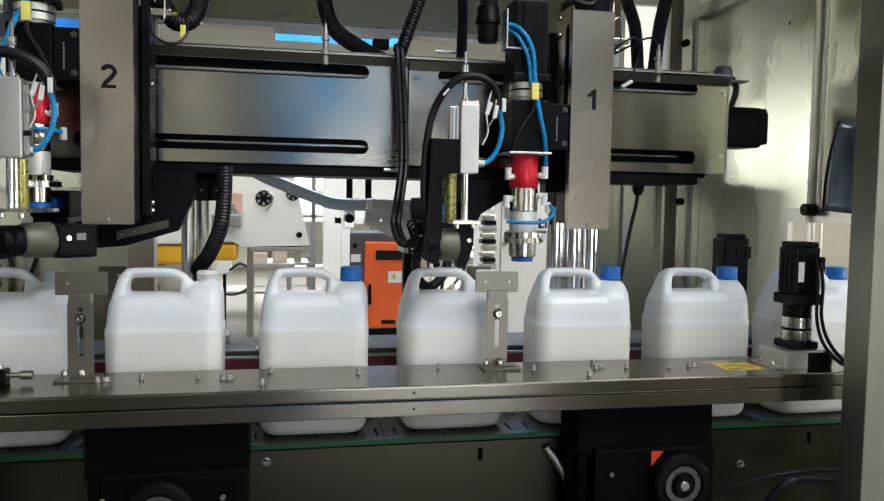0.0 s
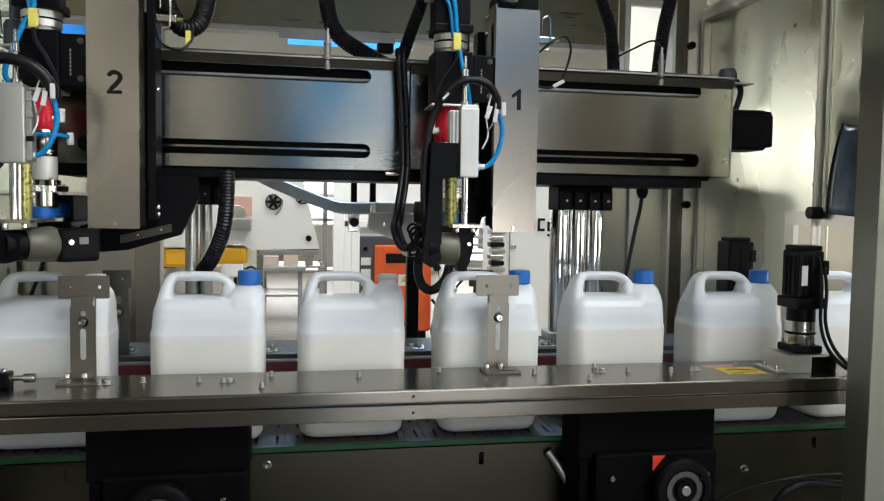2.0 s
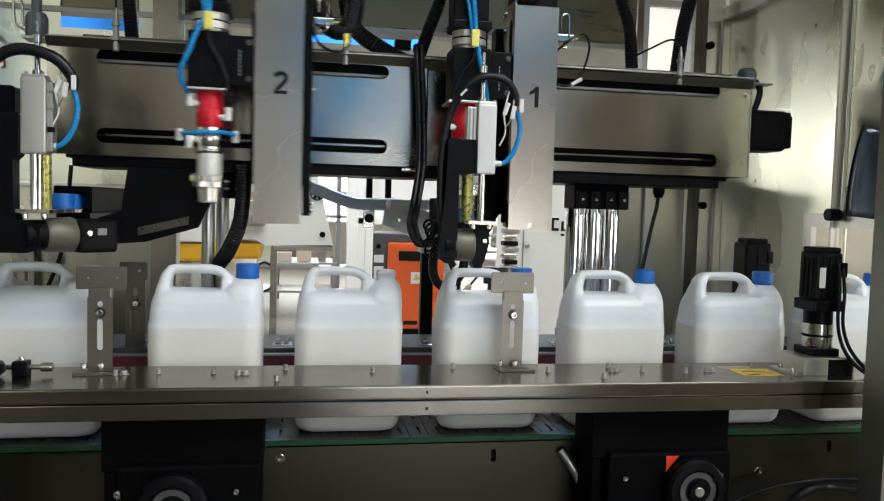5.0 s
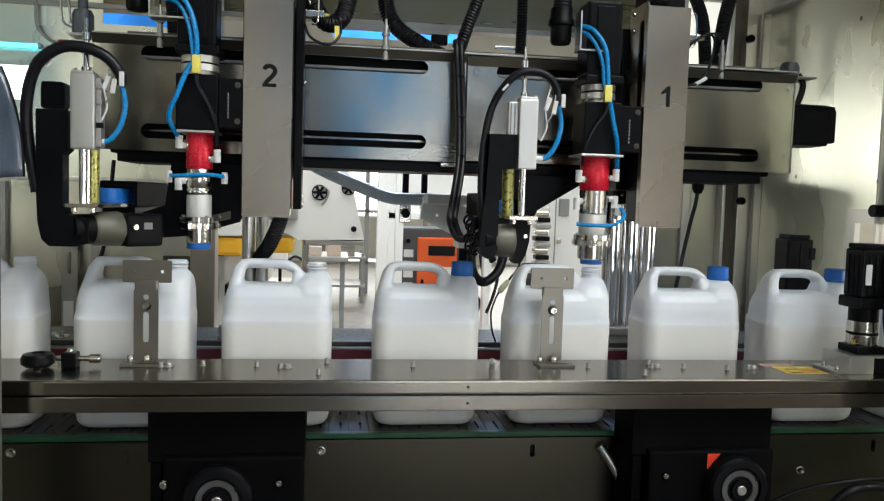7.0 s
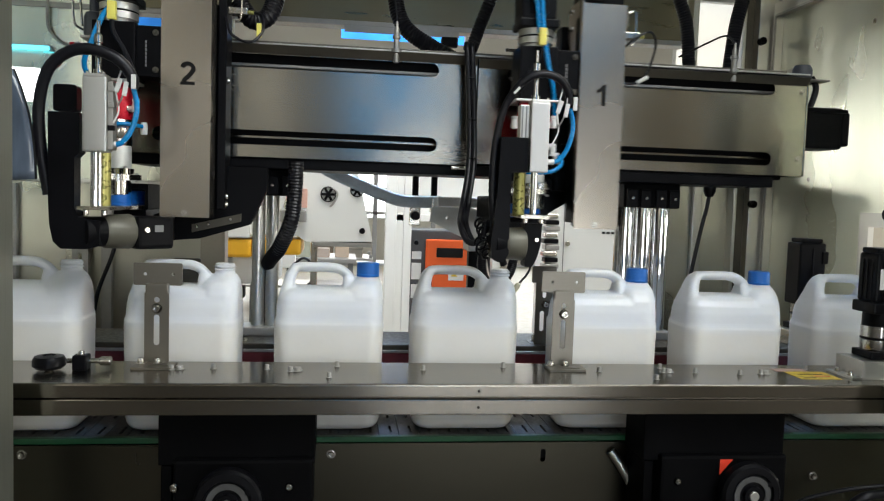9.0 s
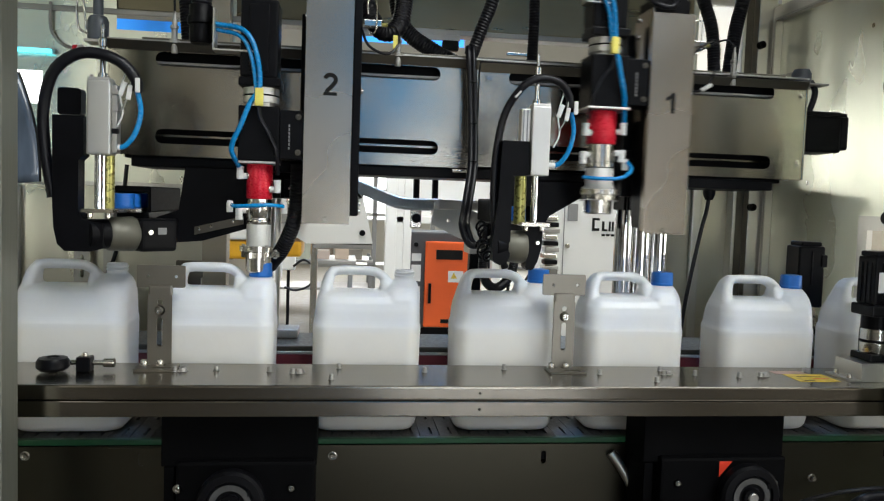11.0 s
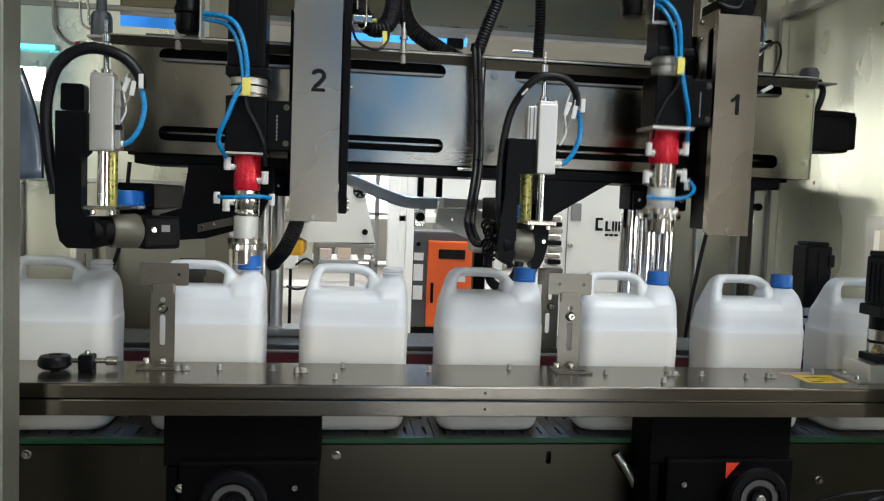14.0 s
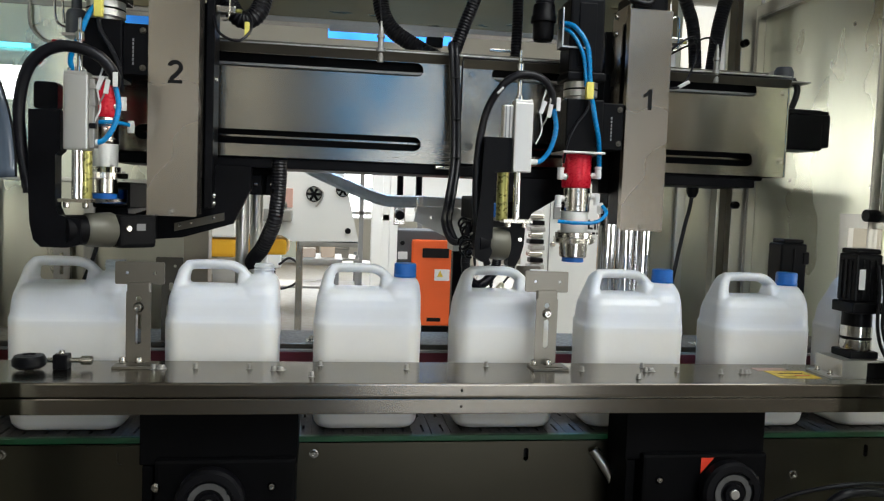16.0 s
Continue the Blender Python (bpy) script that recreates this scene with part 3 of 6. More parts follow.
def visor(x, y, z, flip, wide, taper):
    """A curved see-through guard, hung on the side of the opening."""
    v = thing("curved_guard", "curved smoky acrylic guard with a black edge", "guard", group="curved guards")
    bm = bmesh.new()
    rows = []
    for i in range(13):
        a = i / 12
        w = wide - taper * a ** 2.2
        row = []
        for k in range(9):
            b = k / 8
            row.append(bm.verts.new((x + flip * (0.10 - w * b), y + 0.05 * math.sin(b * 1.5), z + 0.18 * a + 0.01 * b)))
        rows.append(row)
    for r0, r1 in zip(rows, rows[1:]):
        for k in range(8):
            bm.faces.new((r0[k], r0[k + 1], r1[k + 1], r1[k]))
    ob = part("guard_sheet", bm, VISOR, v, smooth=True)
    so = ob.modifiers.new("thick", "SOLIDIFY")
    so.thickness = 0.003
    edge = []
    for i in range(13):
        a = i / 12
        w = wide - taper * a ** 2.2
        edge.append((x + flip * (0.10 - w), y + 0.05, z + 0.18 * a + 0.01))
    part("guard_rim", hose(edge, 0.003, 8, 2), BLACKP, v, smooth=True)
    part("guard_bracket", box(x + flip * 0.06, x + flip * 0.10, y - 0.004, y + 0.01, z - 0.03, z + 0.012, 0.003), BLACKP, v)
    part("guard_bracket", box(x + flip * 0.04, x + flip * 0.11, y - 0.006, y + 0.004, z + 0.176, z + 0.188, 0.002), BLACKP, v)
    return v


visor(0.840, -0.20, 1.322, 1, 0.090, 0.028)
visor(-0.755, -0.20, 1.335, -1, 0.106, 0.034)

# ---------------------------------------------------------------- conveyor and its guides
BELT = 0.886


def conveyor():
    c = thing("conveyor", "stainless conveyor frame with a green wear strip along its edge", "conveyor")
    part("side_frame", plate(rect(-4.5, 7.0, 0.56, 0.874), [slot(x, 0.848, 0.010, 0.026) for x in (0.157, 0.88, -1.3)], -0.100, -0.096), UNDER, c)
    part("side_frame", box(-4.5, 7.0, 0.096, 0.100, 0.56, 0.874), STEEL, c)
    for x0, x1 in ((-0.648, -0.500),):
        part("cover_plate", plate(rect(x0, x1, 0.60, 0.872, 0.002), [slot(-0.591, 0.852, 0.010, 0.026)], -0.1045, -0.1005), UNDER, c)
    part("wear_strip", box(-4.5, 7.0, -0.107, -0.094, 0.878, 0.889, 0.002), GREEN, c)
    part("wear_strip", box(-4.5, 7.0, 0.094, 0.107, 0.875, 0.890, 0.002), GREEN, c)
    part("inner_bed", box(-4.5, 7.0, -0.09, 0.09, 0.84, 0.868), BLACK, c)
    for x in (-4.2, -2.8, -1.5, 0.05, 1.4, 2.8, 4.2, 5.5, 6.8):
        for y in (-0.08, 0.08):
            part("leg", box(x - 0.025, x + 0.025, y - 0.02, y + 0.02, 0, 0.56, 0.003), FRAME, c)
    for x, z in ((-0.791, 0.858), (-0.248, 0.854), (0.301, 0.850), (0.64, 0.846), (0.72, 0.80)):
        bolt(c, (x, -0.1005, z), 0.006, -0.007, "y")
    # Tube shaped after a pale smear below the rail.
    part("smear_tube", hose([(0.290, -0.106, 0.858), (0.308, -0.116, 0.832), (0.332, -0.122, 0.79), (0.350, -0.122, 0.74), (0.357, -0.118, 0.60)], 0.0095, 14, 8), FRAME, c, "bent steel tube along a pale smear", True)


conveyor()


def slat_belt():
    """The chain of slats; it moves as one with the jugs."""
    b = thing("slat_belt", "dark worn slat chain carrying the jugs", "belt")
    pitch = 0.0381
    own = plate([(-0.0184, -0.088), (0.0184, -0.088), (0.0184, 0.088), (-0.0184, 0.088)], [slot(0.004, s, 0.005, 0.045) for s in (-0.05, 0.05)], 0, 0.006, pose(0, 0, 0, 90, 0, 0) @ Matrix.Diagonal((1, 1, 1, 1)))
    first = part("slat", own, SLAT, b)
    lo = min(v.co.z for v in first.data.vertices)
    for i in range(222):
        ob = first if not i else new("slat", first.data)
        ob.parent = b
        ob.location = (-4.35 + pitch * i, 0, BELT - 0.006 - lo)
    return b


slat = slat_belt()


def front_rail():
    r = thing("front_guide_rail", "brushed stainless front guide rail with bolts on its top", "guide rail")
    part("top_cover", box(-1.24, 0.99, -0.245, -0.073, 0.9965, 1.022, 0.004, 3), RAIL, r)
    part("lower_cover", box(-1.24, 0.99, -0.2447, -0.080, 0.9690, 0.9952, 0.0015), RAIL, r)
    for x, y in ((-0.364, -0.141), (-0.254, -0.200), (-0.241, -0.112), (-0.457, -0.137), (-0.085, -0.139), (0.069, -0.112), (0.245, -0.147), (0.332, -0.207), (0.377, -0.115), (0.432, -0.151), (0.514, -0.165), (0.677, -0.118)):
        bolt(r, (x, y, 1.022), 0.0038, 0.0095, name="stud", mat=DULL)
    for x, y in ((-0.31, -0.150), (-0.514, -0.142), (0.381, -0.146), (0.572, -0.155)):
        bolt(r, (x, y, 1.022), 0.0065, 0.007, name="hex_bolt", mat=DULL)
        bolt(r, (x - 0.012, y - 0.004, 1.022), 0.0042, 0.009, name="hex_bolt", mat=DULL)
    for z in (1.010, 0.982):
        part("screw_hole", rod(0.0026, -0.0012, 0.001, (0.0, -0.2445 if z > 1 else -0.2442, z), "y"), INK, r)
    # warning sticker on the top
    part("warning_sticker", box(0.618, 0.700, -0.200, -0.138, 1.022, 1.0226), STICKER, r, "worn yellow warning sticker")
    for i, (x0, x1) in enumerate(((0.630, 0.652), (0.658, 0.690), (0.634, 0.684))):
        part("sticker_bar", box(x0, x1, -0.194 + 0.015 * i, -0.189 + 0.015 * i, 1.0226, 1.0229), INK if i != 1 else RED, r)
    part("sticker_bar", box(0.606, 0.672, -0.136, -0.112, 1.022, 1.0224), surf("faded_pink_paper", (0.42, 0.28, 0.25), 0.6, 0.0, 0.3, 40), r, "faded pink strip")


front_rail()


def rear_rail():
    r = thing("rear_guide_rail", "dark rear guide rail with a maroon plastic strip", "guide rail")
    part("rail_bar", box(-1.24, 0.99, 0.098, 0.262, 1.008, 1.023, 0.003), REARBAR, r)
    part("rail_edge", box(-1.24, 0.99, 0.088, 0.0978, 1.0075, 1.0125, 0.001), DULL, r)
    part("strip", box(-1.24, 0.99, 0.086, 0.098, 0.935, 1.007, 0.002), MAROON, r)
    for x in (-0.79, -0.45, -0.255, 0.06, 0.36, 0.62):
        part("rail_foot", box(x - 0.02, x + 0.02, 0.112, 0.150, 1.020, 1.026, 0.002), STEEL, r)
        bolt(r, (x - 0.008, 0.13, 1.026), 0.005, 0.008)
        bolt(r, (x + 0.009, 0.13, 1.026), 0.004, 0.012)
    for x in (-1.0, -0.3, 0.4, 0.9):
        part("rail_bracket", box(x - 0.02, x + 0.02, 0.11, 0.15, 0.86, 1.008, 0.003), BLACK, r)


rear_rail()


def guide_bracket(x):
    """An upright slotted strap that holds a small stop plate against the jugs."""
    g = thing("guide_bracket", "slotted stainless strap bracket with a stop plate, bolted to the rail", "bracket", pose(x, 0, 0), group="guide brackets")
    part("foot", plate(rect(-0.034, 0.036, -0.150, -0.100, 0.003), [slot(0.01, -0.135, 0.035, 0.008)], 1.0225, 1.0265, Matrix(((1, 0, 0, 0), (0, 0, 1, 0), (0, 1, 0, 0), (0, 0, 0, 1)))), STRAP, g)
    part("strap", plate(rect(-0.021, 0.021, 1.0265, 1.152, 0.002), [slot(0, 1.085, 0.010, 0.055), slot(0, 1.139, 0.010, 0.010)], -0.106, -0.103), STRAP, g)
    part("stop_plate", plate(rect(-0.042, 0.042, 1.164, 1.204, 0.003), [slot(-0.022, 1.184, 0.006, 0.0061), slot(0.026, 1.184, 0.006, 0.0061)], -0.098, -0.094), STRAP, g)
    part("strap_top", box(-0.020, 0.020, -0.106, -0.094, 1.149, 1.168, 0.003), STRAP, g)
    bolt(g, (0, -0.106, 1.124), 0.0065, -0.010, "y", "clamp_bolt")
    bolt(g, (-0.024, -0.115, 1.0265), 0.006, 0.010)
    bolt(g, (0.004, -0.115, 1.0265), 0.006, 0.010)


guide_bracket(-0.5615)
guide_bracket(0.184)


def rear_bracket(x):
    g = thing("guide_bracket", "dark slotted strap bracket bolted to the rear rail", "bracket", pose(x, 0, 0), group="guide brackets")
    part("strap", plate(rect(-0.019, 0.019, 1.020, 1.160, 0.002), [slot(-0.004, 1.075, 0.010, 0.045), slot(0.0, 1.135, 0.009, 0.018)], 0.116, 0.120), DARKST, g)
    part("stop_plate", plate(rect(-0.030, 0.024, 1.160, 1.196, 0.003), [slot(0.008, 1.178, 0.006, 0.0061)], 0.112, 0.116), DARKST, g)
    part("foot", box(-0.026, 0.030, 0.120, 0.165, 1.020, 1.024, 0.001), DARKST, g)
    bolt(g, (0.002, 0.116, 1.112), 0.006, -0.010, "y", "clamp_bolt")
    bolt(g, (0.018, 0.150, 1.024), 0.006, 0.010)
    bolt(g, (-0.012, 0.150, 1.024), 0.005, 0.014)


rear_bracket(-0.549)
rear_bracket(0.205)


def knob_clamp():
    k = thing("clamp_knob", "black rosette knob on a steel clamp rod, fixed on the rail", "knob")
    bm = bmesh.new()
    lathe([(0, 1.026), (0.021, 1.026), (0.0265, 1.031), (0.0265, 1.041), (0.023, 1.047), (0.011, 1.049), (0.009, 1.046), (0, 1.046)], (-0.725, -0.155, 0), seg=40, bm=bm)
    part("knob", bm, BLACKP, k, smooth=True)
    part("knob_stem", rod(0.008, 1.022, 1.03, (-0.725, -0.155, 0)), CHROME, k, smooth=True)
    part("rod", rod(0.0045, -0.70, -0.63, (0, -0.145, 1.037), "x"), CHROME, k, smooth=True)
    part("clamp_block", box(-0.688, -0.664, -0.158, -0.132, 1.022, 1.048, 0.003), BLACK, k)
    part("rod_end", rod(0.008, -0.645, -0.627, (0, -0.145, 1.037), "x"), CHROME, k, smooth=True)
    bolt(k, (-0.676, -0.145, 1.048), 0.005, 0.006)


knob_clamp()


DIAL = surf("grey_dial", (0.06, 0.06, 0.06), 0.5, 0.0, 0.25, 40, 0.05, 200)


def adjuster(x0, x1, hx, red):
    """A black slide box under the rail with a dial handwheel."""
    a = thing("rail_adjuster", "black slide box with a dial handwheel" + (" and a red sticker" if red else ""), "adjuster", group="rail adjusters")
    part("slide_box", box(x0, x1, -0.205, -0.112, 0.872, 0.9685, 0.003), MATTE, a)
    part("side_plate", box(x0 + 0.004, x0 + 0.022, -0.112 - 0.09, -0.112, 0.68, 0.871, 0.003), MATTE, a)
    part("gear_box", box(x0 + 0.028, x1 - 0.002, -0.222, -0.125, 0.66, 0.886, 0.006), MATTE, a)
    hub = hx
    z = 0.826
    bm = bmesh.new()
    lathe([(0.050, -0.235), (0.055, -0.238), (0.0555, -0.256), (0.051, -0.262), (0.040, -0.263), (0.0385, -0.259), (0.018, -0.259), (0.017, -0.266), (0.010, -0.266), (0.009, -0.262), (0, -0.262)], (hub, 0, z), "y", 48, bm)
    wheel = part("handwheel", bm, BLACKP, a, smooth=True)
    part("dial_ring", lathe([(0.0245, -0.2595), (0.034, -0.2595), (0.0345, -0.2615), (0.0245, -0.2615)], (hub, 0, z), "y", 40), DIAL, wheel, "grey dial ring", True)
    part("hub_screw", rod(0.009, -0.269, -0.262, (hub, 0, z), "y"), DULL, wheel, smooth=True)
    part("grip_notch", box(hub + 0.028, hub + 0.036, -0.2625, -0.2605, z + 0.0155, z + 0.024), BLACKP, wheel)
    part("shaft", rod(0.014, -0.238, -0.222, (hub, 0, z), "y"), CHROME, a, smooth=True)
    for x in ((x0 + 0.060, x1 - 0.024) if red else (x0 + 0.031, x1 - 0.041)):
        bolt(a, (x, -0.222, 0.8395), 0.0052, -0.005, "y", "screw")
    if red:
        part("sticker", plate([(hub - 0.045, 0.850), (hub - 0.020, 0.879), (hub - 0.045, 0.879)], [], -0.2232, -0.2222), surf("red_sticker", (0.75, 0.05, 0.02), 0.5), a, "red sticker corner")
    part("bracket_post", box((x0 + x1) / 2 - 0.05, (x0 + x1) / 2 + 0.05, -0.19, -0.13, 0.0, 0.66, 0.004), MATTE, a)


adjuster(-0.535, -0.275, -0.413, False)
adjuster(0.315, 0.587, 0.499, True)


def gear_motor(x, y, z, label, ribs):
    g = thing("gear_motor", label, "motor", pose(x, y, z) @ Matrix.Diagonal((0.8, 0.8, 1.03, 1)))
    br = plate([(-0.07, 0), (-0.07, 0.034), (0.066, 0.034), (0.066, 0), (0.062, 0), (0.062, 0.030), (-0.066, 0.030), (-0.066, 0)], [], -0.055, 0.045)
    if ribs:
        part("bracket", br, FRAME, g)
        part("bracket_foot", box(-0.095, -0.066, -0.055, 0.045, 0, 0.004, 0.001), FRAME, g)
        bolt(g, (-0.082, -0.03, 0.004), 0.005, 0.008)
        bolt(g, (-0.082, 0.02, 0.004), 0.005, 0.008)
        part("bracket_front", box(-0.066, -0.004, -0.0545, -0.0515, 0, 0.030, 0.001), FRAME, g)
        part("spacer", box(-0.055, 0.058, -0.040, 0.040, 0, 0.030), BLACK, g)
    z0 = 0.034 if ribs else 0.0
    part("base_flange", box(-0.037, 0.037, -0.037, 0.037, z0, z0 + 0.014, 0.003), BLACKP, g)
    bm = lathe([(0, z0 + 0.014), (0.034, z0 + 0.014), (0.036, z0 + 0.018), (0.036, z0 + 0.034), (0.033, z0 + 0.037), (0.036, z0 + 0.040), (0.036, z0 + 0.060), (0, z0 + 0.060)], seg=36)
    part("gearbox", bm, CHROME, g, "bright turned gearbox", True)
    part("gearbox_ring", rod(0.0365, z0 + 0.035, z0 + 0.0385, (0, 0, 0)), BLACKP, g, smooth=True)
    if ribs:
        part("adapter", lathe([(0, z0 + 0.060), (0.034, z0 + 0.060), (0.034, z0 + 0.085), (0, z0 + 0.085)], seg=36), BLACKP, g, smooth=True)
        part("motor_flange", box(-0.041, 0.041, -0.041, 0.041, z0 + 0.085, z0 + 0.106, 0.004), BLACKP, g)
    part("motor_body", box(-0.034 if ribs else -0.040, 0.034 if ribs else 0.040, -0.034, 0.034, z0 + (0.106 if ribs else 0.058), z0 + 0.196, 0.005), BLACKP, g)
    for k in range(-1, 2) if ribs else (0,):
        part("cooling_rib", box(k * 0.017 - 0.0025, k * 0.017 + 0.0025, -0.0365, -0.0335, z0 + 0.110, z0 + 0.185, 0.0008, 1), BLACKP, g)
        part("cooling_rib", box(-0.0365, -0.0335, k * 0.017 - 0.0025, k * 0.017 + 0.0025, z0 + 0.110, z0 + 0.185, 0.0008, 1), BLACKP, g)
    part("motor_end", box(-0.031, 0.031, -0.031, 0.031, z0 + 0.196, z0 + 0.206, 0.004), BLACKP, g)
    part("connector", box(0.028, 0.046, -0.038, -0.012, z0 + 0.150, z0 + 0.178, 0.003), BLACKP, g)
    if ribs:
        part("label_plate", box(-0.029, -0.013, -0.0385, -0.0378, z0 + 0.130, z0 + 0.168), WHITEP, g, "blank white label plate")
        part("cable", hose([(0.020, -0.036, z0 + 0.175), (0.016, -0.052, z0 + 0.13), (0.016, -0.054, z0 + 0.06), (0.035, -0.062, z0 + 0.01), (0.085, -0.070, 0.008), (0.15, -0.07, 0.004)], 0.0042, 10), RUBBER, g, smooth=True)
        part("cable", hose([(0.034, -0.036, z0 + 0.165), (0.030, -0.052, z0 + 0.12), (0.028, -0.056, z0 + 0.06), (0.048, -0.066, z0 + 0.012), (0.095, -0.078, 0.009), (0.15, -0.08, 0.004)], 0.0042, 10), RUBBER, g, smooth=True)
    return g


gear_motor(0.793, -0.160, 1.022, "black servo motor on a silver gearbox, bolted on the rail", True)
gear_motor(0.835, 0.150, 1.060, "black servo motor standing behind the conveyor", False)
m2 = thing("motor_stand", "stainless block under the rear servo motor", "bracket")
part("stand_block", box(0.79, 0.88, 0.112, 0.195, 1.0232, 1.060, 0.003), STEEL_V, m2)

# ---------------------------------------------------------------- gantry


def gantry():
    g = thing("gantry_beam", "long gantry beam with brushed stainless covers and black slots", "gantry")
    slots = lambda a, b: [slot((a + b) / 2, 1.605, b - a, 0.028), slot((a + b) / 2, 1.449, b - a, 0.030)]
    part("cover_plate", plate(rect(-0.718, 0.0385, 1.409, 1.637), slots(-0.626, -0.043), 0.1205, 0.122), STEEL, g)
    part("cover_plate", plate(rect(0.042, 0.792, 1.413, 1.632), slots(0.105, 0.716), 0.1205, 0.122), STEEL, g)
    for x0, x1, z in ((-0.718, 0.0385, 1.6375), (0.042, 0.792, 1.6325)):
        lip = plate([(0.119, z - 0.0165), (0.108, z), (0.1065, z - 0.001), (0.1175, z - 0.0175)], [], x0, x1, Matrix(((0, 1, 0, 0), (1, 0, 0, 0), (0, 0, 1, 0), (0, 0, 0, 1))))
        # The lip's dark reflection is put into its steel colour.
        part("top_lip", lip, DARKST, g, "bent upper lip of the cover, its dark reflection in the colour")
    part("seam_strip", box(0.0392, 0.0413, 0.118, 0.124, 1.41, 1.635), BLACK, g)
    part("beam_core", box(-0.70, 0.775, 0.175, 0.30, 1.405, 1.630, 0.003), BLACK, g)
    part("beam_flange", box(-0.674, 0.729, 0.128, 0.31, 1.386, 1.4085, 0.003), BLACK, g)
    part("linear_rail", box(-0.69, 0.77, 0.160, 0.174, 1.450, 1.456, 0.001), STEEL, g)
    part("linear_rail", box(-0.69, 0.77, 0.160, 0.174, 1.600, 1.606, 0.001), DULL, g)
    part("top_tray", box(-0.718, 0.775, 0.130, 0.310, 1.640, 1.643, 0.001), BLACK, g)
    part("top_strip", box(-0.66, 0.76, 0.150, 0.162, 1.6435, 1.652, 0.001), DARKST, g)
    part("top_strip", box(-0.66, 0.70, 0.285, 0.300, 1.6435, 1.660, 0.001), DULL, g)
    part("top_plate_edge", box(-0.718, 0.795, 0.112, 0.119, 1.6375, 1.641, 0.001), DULL, g)
    part("end_plate", box(0.793, 0.797, 0.120, 0.30, 1.413, 1.632, 0.001), STEEL, g)
    for x in (0.020, 0.0605):
        for z in (1.602, 1.450):
            bolt(g, (x, 0.1195, z), 0.0055, -0.005, "y")
    for x in (-0.705, 0.782):
        for z in (1.602, 1.450):
            bolt(g, (x, 0.1195, z), 0.0055, -0.005, "y")
    # end motor
    part("end_motor", box(0.80, 0.892, 0.13, 0.215, 1.478, 1.572, 0.006), BLACKP, g, "black square servo motor")
    part("motor_cap", box(0.892, 0.915, 0.138, 0.207, 1.486, 1.564, 0.006), BLACKP, g)
    part("motor_ridge", box(0.80, 0.90, 0.125, 0.130, 1.56, 1.568, 0.001), BLACKP, g)
    part("end_bracket", box(0.78, 0.86, 0.14, 0.21, 1.632, 1.636, 0.001), DULL, g)
    bm = lathe([(0, 1.636), (0.020, 1.636), (0.022, 1.642), (0.022, 1.662), (0.017, 1.672), (0, 1.674)], (0.815, 0.18, 0), seg=24)
    part("cable_plug", bm, surf("grey_plug", (0.07, 0.075, 0.09), 0.4), g, "dark grey cable plug", True)
    part("plug_cable", hose([(0.832, 0.17, 1.645), (0.842, 0.165, 1.62), (0.834, 0.165, 1.585), (0.826, 0.17, 1.565)], 0.007), RUBBER, g, smooth=True)
    bm = lathe([(0, 1.655), (0.020, 1.655), (0.021, 1.660), (0.021, 1.694), (0.017, 1.703), (0.010, 1.706), (0.010, 1.80), (0, 1.80)], (-0.752, 0.17, -0.012), seg=24)
    part("cable_plug", bm, surf("blue_grey_plug", (0.06, 0.07, 0.085), 0.4), g, "blue-grey cable plug with a conduit", True)
    part("plug_conduit", rod(0.012, 1.77, 2.30, (-0.752, 0.17, 0)), surf("grey_conduit", (0.2, 0.21, 0.22), 0.45), g, "", True)
    part("plug_cable", hose([(-0.768, 0.15, 1.652), (-0.782, 0.14, 1.665), (-0.784, 0.14, 1.715), (-0.776, 0.15, 1.722), (-0.770, 0.15, 1.66)], 0.0025), CHROME, g, smooth=True)
    part("plug_bracket", box(-0.775, -0.715, 0.15, 0.20, 1.637, 1.6425, 0.001), DULL, g)
    # proximity sensors on the top edge
    for x in (-0.588, -0.135, 0.612):
        s = part("sensor", lathe([(0, 1.616), (0.0062, 1.616), (0.0062, 1.636), (0.0105, 1.636), (0.0105, 1.642), (0.0062, 1.643), (0.0062, 1.664), (0.0085, 1.665), (0.0085, 1.671), (0.0055, 1.672), (0.0055, 1.684), (0.003, 1.69), (0.0025, 1.70), (0, 1.70)], (x, 0.114, 0), seg=16), DULL, g, "dull steel proximity sensor", True)
        part("sensor_cable", hose([(x, 0.114, 1.698), (x - 0.004, 0.13, 1.74), (x - 0.012, 0.18, 1.80), (x - 0.014, 0.22, 1.92)] if x < 0.5 else [(x, 0.114, 1.698), (x - 0.02, 0.12, 1.715), (x - 0.055, 0.14, 1.70), (x - 0.10, 0.18, 1.675)], 0.0024, 8), RUBBER, s, smooth=True)
    # small open end of wire near the seam
    part("wire_clip", box(0.10, 0.145, 0.126, 0.132, 1.655, 1.661, 0.001), CHROME, g)
    # roller stop at the seam
    part("stop_pin", rod(0.004, -0.02, 0.022, (0.008, 0.112, 1.402), "x"), CHROME, g, smooth=True)
    for x0, n, mats in ((-0.405, 2, FRAME), (0.460, 3, SHAFT)):
        w = 0.030 if x0 < 0 else 0.044
        for k in range(n):
            part("column", rod(w / 2 - 0.001, 1.023, 1.34, (x0 + (k - (n - 1) / 2) * w, 0.22, 0), seg=32), mats, g, smooth=True)
        part("column_foot", box(x0 - 0.072, x0 + 0.072, 0.185, 0.255, 1.0232, 1.042, 0.003), DULL, g)
